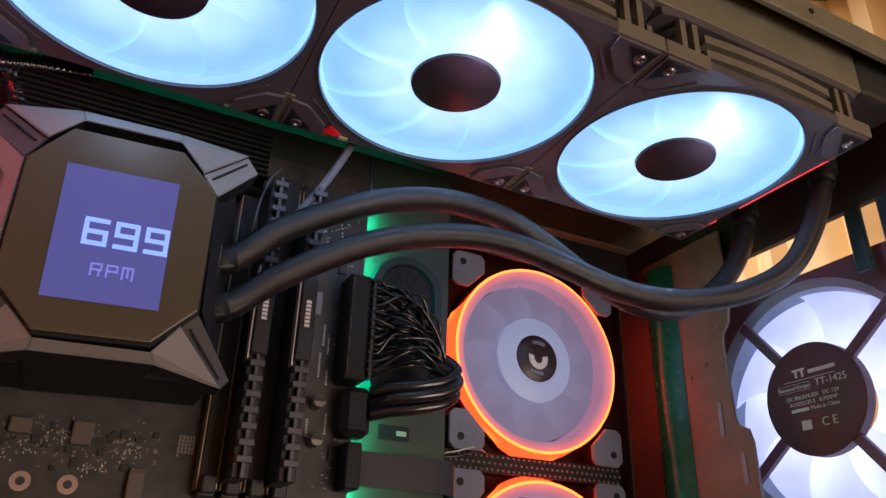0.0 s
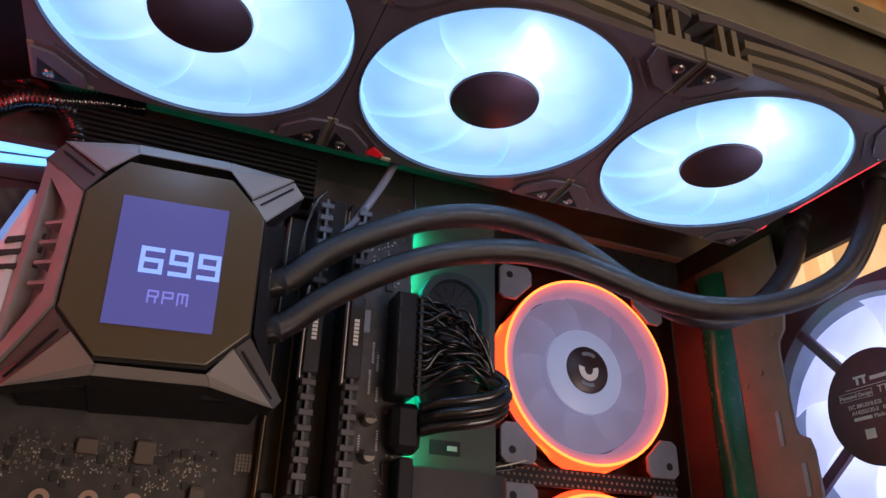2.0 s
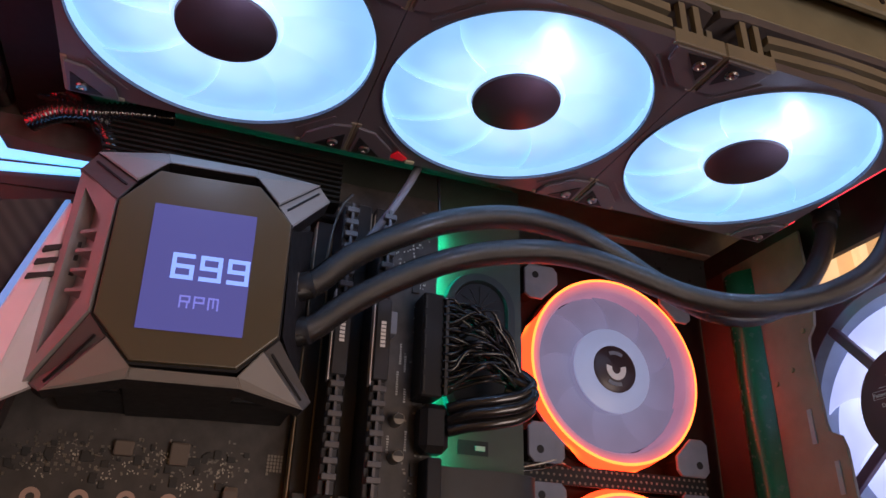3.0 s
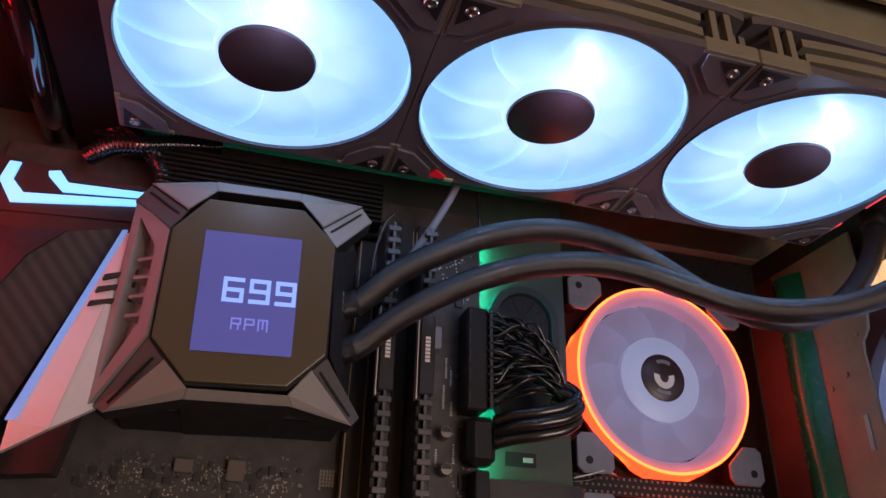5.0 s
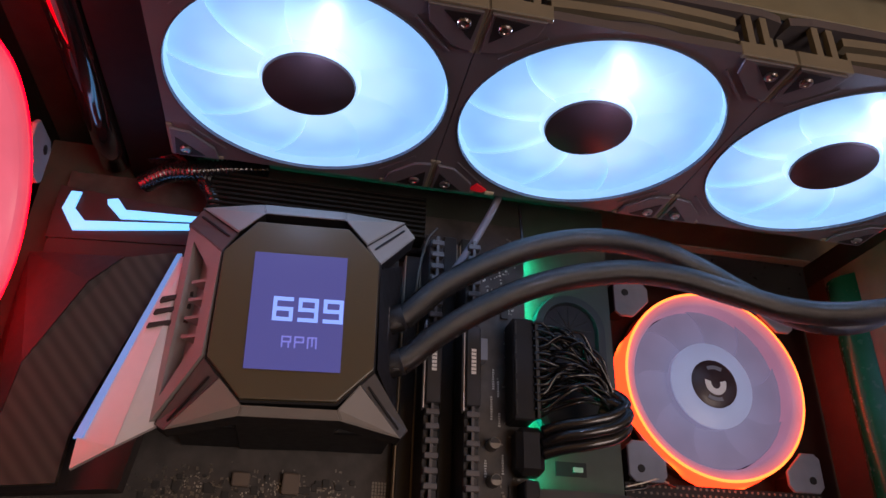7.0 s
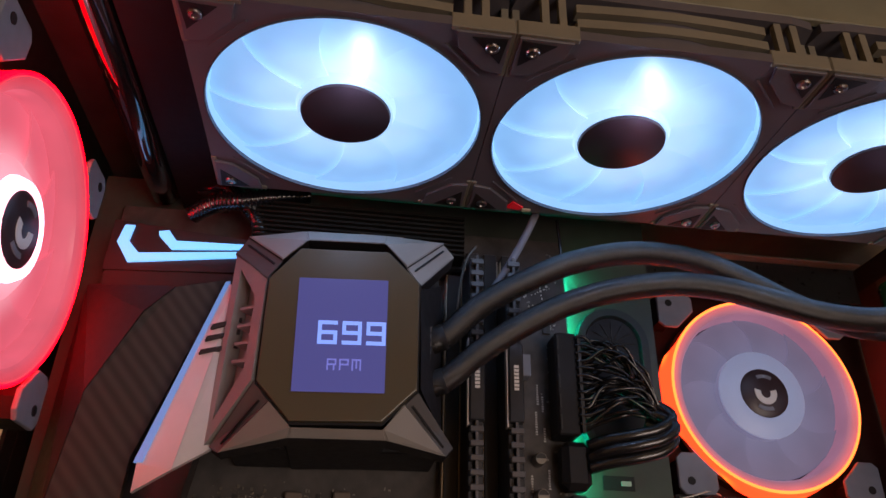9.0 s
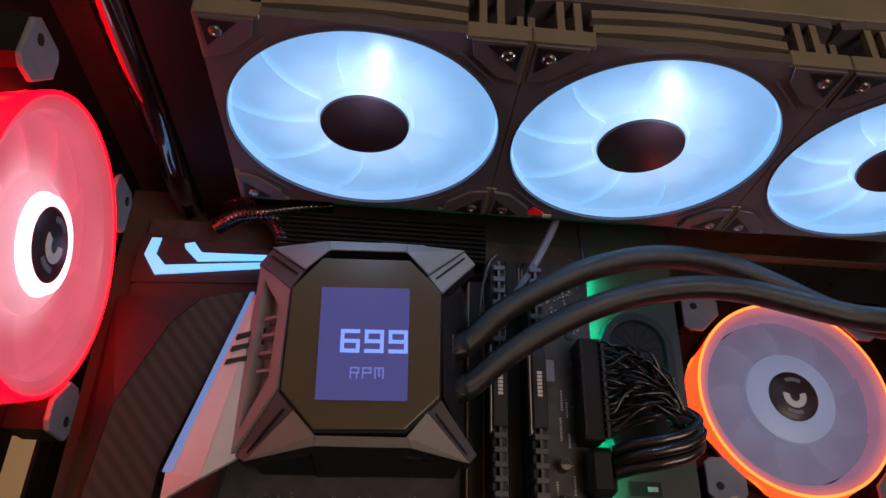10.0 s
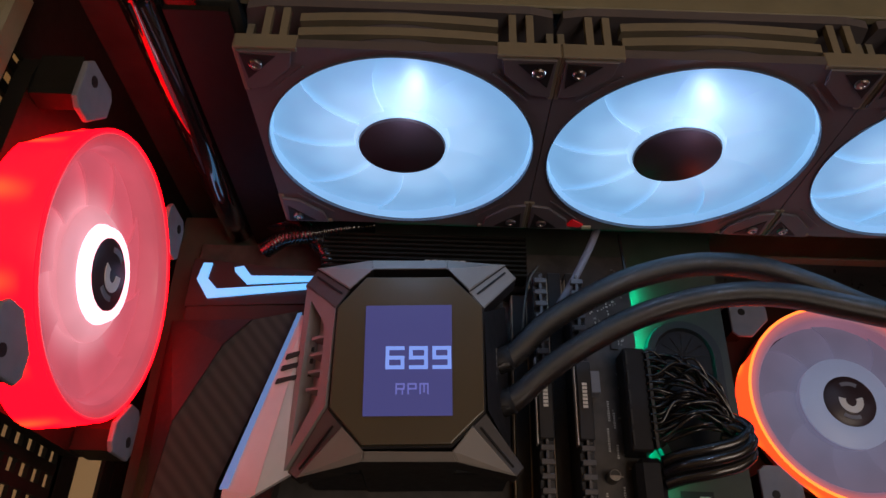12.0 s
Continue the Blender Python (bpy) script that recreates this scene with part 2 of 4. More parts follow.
# carbon weave bands on the cover panel
def weave(m):
    nt = m.node_tree
    b = nt.nodes["Principled BSDF"]
    L = nt.links.new
    co = nt.nodes.new("ShaderNodeTexCoord")
    mp = nt.nodes.new("ShaderNodeMapping")
    mp.inputs["Rotation"].default_value = (0, -0.85, 0)
    L(co.outputs["Object"], mp.inputs[0])
    w = nt.nodes.new("ShaderNodeTexWave")
    w.bands_direction = "Z"
    w.inputs["Scale"].default_value = 62
    w.inputs["Distortion"].default_value = 0.6
    L(mp.outputs[0], w.inputs[0])
    cr = nt.nodes.new("ShaderNodeMix")
    cr.data_type = "RGBA"
    cr.inputs[6].default_value, cr.inputs[7].default_value = (0.040, 0.031, 0.024, 1), (0.062, 0.048, 0.039, 1)
    L(w.outputs[1], cr.inputs[0])
    L(cr.outputs[2], b.inputs["Base Color"])

weave(M_CARBON)

# ---------------------------------------------------------------- builders
def mesh_of(name, bm, material, smooth=False):
    bmesh.ops.recalc_face_normals(bm, faces=bm.faces)
    me = bpy.data.meshes.new(name)
    bm.to_mesh(me)
    bm.free()
    for m in material if isinstance(material, (list, tuple)) else [material]:
        me.materials.append(m)
    if smooth:
        me.shade_smooth()
        me.set_sharp_from_angle(angle=radians(35))
    return me

def part(name, bm, material, parent, label="", smooth=False, m=None):
    ob = new(name, mesh_of(name, bm, material, smooth))
    ob.parent = parent
    if m is not None:
        ob.matrix_basis = m
    return tagged(ob, label)

def thing(name, label, category, m=None, group="", kind=""):
    ob = new(name)
    ob.empty_display_size = 0.01
    if m is not None:
        ob.matrix_basis = m
    return tagged(ob, label, category, group, kind)

def solid(name, bm, material, label, category="", kind="", smooth=False, group=""):
    return tagged(new(name, mesh_of(name, bm, material, smooth)), label, category, group, kind)

def box(x0, x1, y0, y1, z0, z1, bevel=0.0, seg=1, bm=None):
    b = bm or bmesh.new()
    r = bmesh.ops.create_cube(b, size=1)
    vs = r["verts"]
    bmesh.ops.scale(b, vec=(x1 - x0, y1 - y0, z1 - z0), verts=vs)
    bmesh.ops.translate(b, vec=((x0 + x1) / 2, (y0 + y1) / 2, (z0 + z1) / 2), verts=vs)
    if bevel > 0:
        es = list({e for v in vs for e in v.link_edges})
        bmesh.ops.bevel(b, geom=es, offset=bevel, segments=seg, affect="EDGES", profile=0.6)
    return b

def prism(pts, d0, d1, axis="y", bevel=0.0, bm=None):
    """Outline pts extruded along an axis from d0 to d1. axis y: pts are (x, z); z: (x, y); x: (y, z)."""
    b = bm or bmesh.new()
    def at(p, d):
        return {"y": (p[0], d, p[1]), "z": (p[0], p[1], d), "x": (d, p[0], p[1])}[axis]
    lo = [b.verts.new(at(p, d0)) for p in pts]
    hi = [b.verts.new(at(p, d1)) for p in pts]
    n = len(pts)
    fs = [b.faces.new(lo), b.faces.new(hi)]
    for i in range(n):
        b.faces.new((lo[i], lo[(i + 1) % n], hi[(i + 1) % n], hi[i]))
    if bevel > 0:
        es = list({e for f in fs for e in f.edges})
        bmesh.ops.bevel(b, geom=es, offset=bevel, segments=2, affect="EDGES", profile=0.6)
    return b

def loft(rings, bm=None, close=False, caps=True):
    """Faces between equal rings of 3D points."""
    b = bm or bmesh.new()
    vr = [[b.verts.new(p) for p in r] for r in rings]
    n = len(vr[0])
    pairs = list(zip(vr, vr[1:])) + ([(vr[-1], vr[0])] if close else [])
    for a, c in pairs:
        for i in range(n):
            b.faces.new((a[i], a[(i + 1) % n], c[(i + 1) % n], c[i]))
    if caps and not close:
        b.faces.new(vr[0])
        b.faces.new(vr[-1])
    return b

def lathe(profile, seg=64, bm=None, close=False, grow=None):
    """Profile (radius, z) turned round z. grow(angle, k): extra radius of the kth profile point."""
    rings = []
    for k, (r, z) in enumerate(profile):
        rr = []
        for i in range(seg):
            a = 2 * math.pi * i / seg
            q = r + (grow(a, k) if grow else 0)
            rr.append((q * math.cos(a), q * math.sin(a), z))
        rings.append(rr)
    return loft(rings, bm, close=close, caps=not close)

def spline(pts, n):
    """Catmull-Rom points along pts."""
    P = [Vector(p) for p in pts]
    P = [2 * P[0] - P[1]] + P + [2 * P[-1] - P[-2]]
    out = []
    for i in range(1, len(P) - 2):
        for k in range(n):
            t = k / n
            a, b, c, d = P[i - 1], P[i], P[i + 1], P[i + 2]
            out.append(0.5 * ((2 * b) + (c - a) * t + (2 * a - 5 * b + 4 * c - d) * t * t + (3 * b - a - 3 * c + d) * t ** 3))
    out.append(P[-2])
    return out

def tube(pts, radius, seg=10, n=8, bm=None, uv=False, flat=1.0):
    """A round tube along a smooth line through pts."""
    b = bm or bmesh.new()
    line = spline(pts, n)
    side = Vector((0.3, 0.2, 1)).cross(line[1] - line[0]).normalized()
    rings, dist = [], [0.0]
    for i, p in enumerate(line):
        d = (line[min(i + 1, len(line) - 1)] - line[max(i - 1, 0)]).normalized()
        side = (side - d * side.dot(d)).normalized()
        up = d.cross(side)
        rr = radius(i / (len(line) - 1)) if callable(radius) else radius
        rings.append([b.verts.new(p + rr * (math.cos(2 * math.pi * k / seg) * side + flat * math.sin(2 * math.pi * k / seg) * up)) for k in range(seg)])
        if i:
            dist.append(dist[-1] + (p - line[i - 1]).length)
    lay = b.loops.layers.uv.verify() if uv else None
    for i in range(len(rings) - 1):
        for k in range(seg):
            f = b.faces.new((rings[i][k], rings[i][(k + 1) % seg], rings[i + 1][(k + 1) % seg], rings[i + 1][k]))
            f.smooth = True
            if uv:
                for lp, (u, v) in zip(f.loops, ((k, i), (k + 1, i), (k + 1, i + 1), (k, i + 1))):
                    lp[lay].uv = (u / seg * 0.036, dist[v])
    b.faces.new(rings[0])
    b.faces.new(rings[-1])
    return b

def square_ring(half, hole, z0, z1, seg=64, corner=0.006):
    """A square plate with a round hole."""
    def edge(a):
        c, s = math.cos(a), math.sin(a)
        k = half / max(abs(c), abs(s))
        x, y = k * c, k * s
        q = half - corner
        if abs(x) > q and abs(y) > q:
            v = Vector((abs(x) - q, abs(y) - q)).normalized() * corner
            x, y = math.copysign(q + v.x, x), math.copysign(q + v.y, y)
        return x, y
    A = [2 * math.pi * i / seg for i in range(seg)]
    rings = [[(*edge(a), z0) for a in A], [(*edge(a), z1) for a in A],
             [(hole * math.cos(a), hole * math.sin(a), z1) for a in A], [(hole * math.cos(a), hole * math.sin(a), z0) for a in A]]
    return loft(rings, close=True)

def letters(name, body, size, m, material, parent, depth=0.0002, align="CENTER", spacing=1.0):
    cu = bpy.data.curves.new(name, "FONT")
    cu.body, cu.size, cu.extrude, cu.align_x, cu.align_y = body, size, depth, align, "CENTER"
    cu.space_character = spacing
    ob = new(name, cu)
    me = bpy.data.meshes.new_from_object(ob)
    bpy.data.objects.remove(ob)
    me.materials.clear()
    me.materials.append(material)
    ob = new(name, me)
    ob.parent = parent
    ob.matrix_basis = m
    return ob

FACE = pose(0, 0, 0, 90, 0, 0)   # local z towards the viewer (-y)

# ---------------------------------------------------------------- room
for nm, b, mt, lb in (
        ("wall_east", box(2.2, 2.3, -2.6, 2.2, -1.2, 1.4), M_WALL, "plain beige painted room wall"),
        ("wall_west", box(-2.3, -2.2, -2.6, 2.2, -1.2, 1.4), M_WALL, "plain beige painted room wall"),
        ("wall_north", box(-2.2, 2.2, 2.1, 2.2, -1.2, 1.4), M_WALL, "plain beige painted room wall"),
        ("wall_south", box(-2.2, 2.2, -2.6, -2.5, -1.2, 1.4), M_WALL, "plain beige painted room wall"),
        ("floor", box(-2.2, 2.2, -2.5, 2.1, -1.3, -1.2), M_FLOOR, "brown wooden room floor"),
        ("ceiling", box(-2.2, 2.2, -2.5, 2.1, 1.4, 1.5), M_WALL, "plain beige painted ceiling")):
    solid(nm, b, mt, lb, "wall" if nm.startswith("wall") else nm, "structure")

def curtain():
    b = bmesh.new()
    rows = []
    for i in range(160):
        y = -1.3 + i * 0.02
        x = 1.55 + 0.035 * math.sin(i * 0.9) + 0.012 * math.sin(i * 2.3 + 1)
        rows.append([b.verts.new((x, y, -1.19)), b.verts.new((x, y, 1.39)), b.verts.new((x + 0.004, y, 1.39)), b.verts.new((x + 0.004, y, -1.19))])
    for p, q in zip(rows, rows[1:]):
        for k in range(4):
            b.faces.new((p[k], p[(k + 1) % 4], q[(k + 1) % 4], q[k]))
    solid("curtain", b, M_CURTAIN, "warm beige pleated curtain hanging along the wall", "curtain", smooth=True)

curtain()

def desk():
    t = thing("desk", "dark wooden desk under the computer case", "desk", pose(0, 0, 0))
    part("tabletop", box(-0.9, 0.9, -0.6, 0.5, -0.50, -0.47, 0.004), M_FLOOR, t)
    for sx in (-0.85, 0.85):
        for sy in (-0.55, 0.45):
            part("leg", box(sx - 0.025, sx + 0.025, sy - 0.025, sy + 0.025, -1.2, -0.50, 0.003), M_FLOOR, t)

desk()

# ---------------------------------------------------------------- computer case
case = thing("computer_case", "open black steel computer case on the desk", "computer case")
part("bottom_panel", box(-0.262, 0.262, -0.075, 0.20, -0.469, -0.455, 0.001), M_CASE, case)
part("back_wall", box(-0.262, 0.262, 0.178, 0.182, -0.454, 0.0535), M_CASE, case)
part("top_panel", box(-0.262, 0.262, -0.066, 0.177, 0.0512, 0.0538), M_CASE, case)
part("top_rail", box(-0.262, 0.262, -0.0702, -0.0664, 0.0405, 0.0540, 0.0010), M_RAIL, case, "front rail with small screw holes, room light in its olive colour")
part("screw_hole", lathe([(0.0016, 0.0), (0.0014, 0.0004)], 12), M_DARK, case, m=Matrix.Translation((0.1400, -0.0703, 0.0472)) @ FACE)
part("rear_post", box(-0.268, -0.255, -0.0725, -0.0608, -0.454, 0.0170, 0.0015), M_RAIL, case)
part("rear_rail", tube([(-0.2150, -0.079, 0.0165), (-0.2150, -0.03, 0.0165), (-0.2150, 0.03, 0.0165), (-0.2150, 0.100, 0.0165)], 0.0078, 28, 4), M_GLOSS, case, "gloss black rounded rail")
part("rear_upper_panel", box(-0.2065, -0.1825, -0.064, 0.177, 0.0125, 0.0150), mat("upper_panel_black", (0.008, 0.008, 0.008), 0.5, spec=0.15), case)

def mobo_tray():
    b = prism([(-0.25, 0.029), (0.0535, 0.029), (0.0535, -0.40), (-0.25, -0.40)], 0.1085, 0.1105)
    part("motherboard_tray", b, M_TRAY, case, "grey painted steel tray lit green")
    part("tray_step", box(0.0505, 0.0535, 0.111, 0.177, -0.40, 0.029), M_CASE, case)

mobo_tray()
part("recess_panel", box(0.0537, 0.2265, 0.1690, 0.1715, -0.40, 0.012), mat("recess_gloss_paint", (0.06, 0.055, 0.05), 0.22, var=0.2), case, "gloss black panel behind the side fans")
part("fan_bracket", box(0.0560, 0.2080, 0.1385, 0.1400, 0.0035, 0.0285, 0.0004), M_BRACKET, case, "black bracket above the side fans")
part("bracket_lip", box(0.0560, 0.2080, 0.1310, 0.1384, 0.0272, 0.0285, 0.0003), M_PLATE, case, "folded upper lip of the bracket")

def front_plate():
    # steel side plate with its stepped outer edge, in the plane across the case front
    pts = [(0.1372, -0.40), (0.1372, 0.02), (0.069, 0.02), (0.069, -0.030), (0.071, -0.040), (0.0765, -0.046), (0.0775, -0.052),
           (0.0765, -0.095), (0.075, -0.100), (0.068, -0.103), (0.066, -0.110), (0.064, -0.40)]
    part("front_plate", prism(pts, 0.2205, 0.2225, "x", 0.0003), M_PLATE, case, "brownish painted steel plate with slots")
    # Orange tint of the dark recess wall carries the glow of the side fan.
    part("recess_side", box(0.2205, 0.2225, 0.1374, 0.1645, -0.40, 0.02), mat("recess_side_orange_lit", (0.12, 0.065, 0.045), 0.34, spec=0.8), case, "glossy inner side of the fan recess, orange glow in its colour")
    for y, z, h in ((0.0855, -0.095, 0.019), (0.0735, -0.124, 0.017)):
        s = [(y - 0.0015, z - h / 2), (y + 0.0015, z - h / 2), (y + 0.0015, z + h / 2), (y - 0.0015, z + h / 2)]
        part("plate_slot", prism(s, 0.2198, 0.2204, "x"), M_FRONTRIM, case)
    for y, z in ((0.105, -0.066), (0.092, -0.061), (0.079, -0.041)):
        bm = lathe([(0.0016, 0), (0.0014, 0.0008)], 10)
        part("plate_hole", bm, M_RAIL, case, m=Matrix.Translation((0.2204, y, z)) @ pose(0, 0, 0, 0, -90, 0))

front_plate()
# The green light that falls on this column is painted into its base colour.
part("corner_column", loft([[(0.2202 - 0.0065 * math.sin(math.pi * k / 12), 0.1370 - 0.0270 * k / 12, z) for k in range(13)] for z in (-0.40, 0.012)]), mat("green_lit_gloss", (0.010, 0.16, 0.085), 0.25, var=0.1), case, "glossy rounded column with green light put into its colour", smooth=True)
part("front_header", box(0.229, 0.233, -0.066, 0.1775, -0.001, 0.0415), M_CASE, case)
for y in (-0.012, -0.030, -0.048):
    part("front_bar", box(0.229, 0.232, y - 0.0045, y + 0.0045, -0.036, -0.0011, 0.0008), M_TEAL, case, "teal-lit upright bar of the front grille")
part("front_post", box(0.25, 0.262, -0.075, -0.062, -0.454, 0.0415, 0.001), M_CASE, case)

def rear_wall():
    xa, xb = -0.2625, -0.2605
    part("rear_wall_upper", box(xa, xb, -0.066, 0.177, 0.0, 0.0508), M_WALLD, case)
    part("rear_wall_back", box(xa, xb, 0.118, 0.177, -0.454, -0.0005), M_WALLD, case)
    part("rear_wall_low", box(xa, xb, -0.066, 0.1175, -0.454, -0.19), M_WALLD, case)
    part("rear_wall_front", box(xa, xb, -0.066, -0.0585, -0.1895, -0.0005), M_WALLD, case)
    part("rear_wall_side", box(xa, xb, 0.0605, 0.1175, -0.110, -0.0005), M_WALLD, case)
    part("rear_wall_strip", box(xa, xb, 0.0605, 0.0780, -0.1895, -0.1105), M_WALLD, case)
    part("rear_wall_strip", box(xa, xb, 0.1060, 0.1175, -0.1895, -0.1105), M_WALLD, case)
    # punched grille: broad webs leave small openings
    for i in range(13):
        y = -0.0565 + 0.0098 * i
        part("grille_web", box(xa, xb, y - 0.0019, y + 0.0019, -0.1895, -0.0005), M_WALLD, case)
    for i in range(19):
        z = -0.187 + 0.0100 * i
        part("grille_web", box(xa + 0.0003, xb + 0.0003, -0.0582, 0.0602, z - 0.0022, z + 0.0022), M_WALLD, case)

rear_wall()

# ---------------------------------------------------------------- fans
def blades(parent, n, r0, r1, width, z_lo, z_hi, material, name="blade", twist=0.25, rings=7, cols=9):
    """n curved blades: each sweeps width radians and climbs from z_lo to z_hi."""
    b = bmesh.new()
    grid = []
    for i in range(rings):
        u = i / (rings - 1)
        r = r0 + (r1 - r0) * u
        row = []
        for j in range(cols):
            v = j / (cols - 1)
            a = width * (v - 0.5) + twist * u * u
            z = z_lo + (z_hi - z_lo) * (v ** 1.1) * (0.85 + 0.15 * u)
            row.append((r * math.cos(a), r * math.sin(a), z))
        grid.append(row)
    top = [[b.verts.new(p) for p in row] for row in grid]
    low = [[b.verts.new((p[0], p[1], p[2] - 0.0009)) for p in row] for row in grid]
    for i in range(rings - 1):
        for j in range(cols - 1):
            b.faces.new((top[i][j], top[i][j + 1], top[i + 1][j + 1], top[i + 1][j]))
            b.faces.new((low[i][j], low[i + 1][j], low[i + 1][j + 1], low[i][j + 1]))
    for j in range(cols - 1):
        b.faces.new((top[0][j], low[0][j], low[0][j + 1], top[0][j + 1]))
        b.faces.new((top[-1][j], top[-1][j + 1], low[-1][j + 1], low[-1][j]))
    for i in range(rings - 1):
        b.faces.new((top[i][0], top[i + 1][0], low[i + 1][0], low[i][0]))
        b.faces.new((top[i][-1], low[i][-1], low[i + 1][-1], top[i + 1][-1]))
    me = mesh_of(name, b, material, True)
    for k in range(n):
        ob = new(name, me)
        ob.parent = parent
        ob.matrix_basis = pose(0, 0, 0, 0, 0, 360 * k / n)

def radiator_fan():
    t = thing("radiator_fan", "black square cooling fan with glowing ice-blue blades under the radiator", "fan", group="radiator fans")
    part("frame", square_ring(0.0598, 0.0572, 0.0, 0.004), M_FRAME, t)
    part("upper_flange", square_ring(0.0598, 0.0585, 0.021, 0.025), M_FRAME, t)
    part("housing", lathe([(0.0574, 0.0041), (0.0588, 0.0041), (0.0588, 0.0209), (0.0574, 0.0209)], 64, close=True), M_FRAME, t, smooth=True)
    part("rim", lathe([(0.0564, 0.0005), (0.0566, -0.0006), (0.0571, -0.0006), (0.0571, 0.003), (0.0564, 0.003)], 96, close=True), M_RIM, t, "thin clear plastic rim", smooth=True)
    for k in range(4):
        m = pose(0, 0, 0, 0, 0, 90 * k)
        for z0, z1 in ((0.0068, 0.0108), (0.0142, 0.0182)):
            pts = []
            for i in range(13):
                u = -1 + i / 6
                pts.append((0.037 * u, -0.0606 + 0.0016 * u * u))
            pts += [(0.037 - 0.037 * i / 6, -max(0.0545, math.sqrt(0.0591 ** 2 - (0.037 - 0.037 * i / 6) ** 2))) for i in range(13)]
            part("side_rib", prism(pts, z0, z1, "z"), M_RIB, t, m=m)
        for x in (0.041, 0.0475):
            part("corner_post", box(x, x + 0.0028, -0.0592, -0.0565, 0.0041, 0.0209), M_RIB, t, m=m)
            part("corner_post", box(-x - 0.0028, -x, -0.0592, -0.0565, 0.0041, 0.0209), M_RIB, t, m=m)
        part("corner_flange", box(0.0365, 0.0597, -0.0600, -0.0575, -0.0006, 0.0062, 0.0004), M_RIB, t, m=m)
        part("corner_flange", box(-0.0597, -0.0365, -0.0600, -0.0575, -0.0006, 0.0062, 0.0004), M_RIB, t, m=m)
        # raised triangular corner pad with its recess and screw
        tri = [(0.0585, -0.0585), (0.0585, -0.0385), (0.0505, -0.0400), (0.0400, -0.0505), (0.0385, -0.0585)]
        part("corner_pad", prism(tri, -0.0016, -0.0001, "z", 0.0004), M_FRAME, t, m=m)
        rec = [(0.0574, -0.0574), (0.0566, -0.0445), (0.0445, -0.0566)]
        part("screw_recess", prism(rec, -0.0019, -0.0014, "z"), M_DARK, t, m=m)
        part("corner_crease", box(-0.0005, 0.0005, -0.0105, 0.0105, -0.0006, -0.0001), M_FRAME, t, m=m @ pose(0.0428, -0.0428, 0, 0, 0, -45))
        part("screw", lathe([(0.0009, -0.0026), (0.0012, -0.0031), (0.0021, -0.0030), (0.0026, -0.0024), (0.0026, -0.0018)], 16), M_SCREW, t, m=m @ Matrix.Translation((0.0525, -0.0525, 0)), smooth=True)
    part("hub", lathe([(0.0001, 0.0012), (0.0172, 0.0011), (0.0186, 0.0016), (0.0190, 0.003), (0.0190, 0.022)], 64), M_HUB, t, "dark matt hub cap", smooth=True)
    part("hub_collar", lathe([(0.0191, 0.0025), (0.0200, 0.0025), (0.0218, 0.008), (0.022, 0.022), (0.0191, 0.022)], 64, close=True), M_BLADE, t, smooth=True)
    blades(t, 9, 0.0200, 0.0558, math.radians(100), 0.0100, 0.0050, M_BLADE)
    part("lit_wall", lathe([(0.0561, 0.0008), (0.0563, 0.0008), (0.0571, 0.0031), (0.0571, 0.0204), (0.0559, 0.0204)], 96, close=True), M_BLADE, t, "milky lit inner wall", smooth=True)
    part("diffuser", lathe([(0.022, 0.0205), (0.0572, 0.0205), (0.0572, 0.0208), (0.022, 0.0208)], 64, close=True), M_BLADE, t)
    return t

# Small lamps added in the air below the blades, for the highlight by each hub.
for fx in (-0.12, 0, 0.12):
    lamp("blade_highlight_lamp", "POINT", Matrix.Translation((fx + 0.004, -0.0275, -0.006)), 0.030, (0.66, 0.84, 1.0), 0.004)
fan = radiator_fan()
fan.matrix_basis = pose(0, 0, 0)
copy_thing(fan, pose(0.12, 0, 0, 0, 0, 0))
copy_thing(fan, pose(-0.12, 0, 0, 0, 0, 0))

def radiator():
    t = thing("radiator", "long black liquid-cooling radiator above three fans", "radiator")
    for y in (-0.0575, 0.0575):
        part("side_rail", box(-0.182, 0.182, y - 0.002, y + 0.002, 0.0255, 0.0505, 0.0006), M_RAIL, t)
    for x0, x1 in ((-0.2, -0.1825), (0.1825, 0.214)):
        part("end_tank", box(x0, x1, -0.0595, 0.0595, 0.0255, 0.0508, 0.003, 2), M_RAD, t)
    part("core", box(-0.182, 0.182, -0.055, 0.055, 0.030, 0.050), M_RAD, t)
    for y in (-0.017, 0.034):
        part("barb", lathe([(0.0075, 0.0), (0.0075, 0.008), (0.0062, 0.009), (0.0062, 0.016)], 20), M_DARK, t, m=Matrix.Translation((0.205, y, 0.0095)))

radiator()

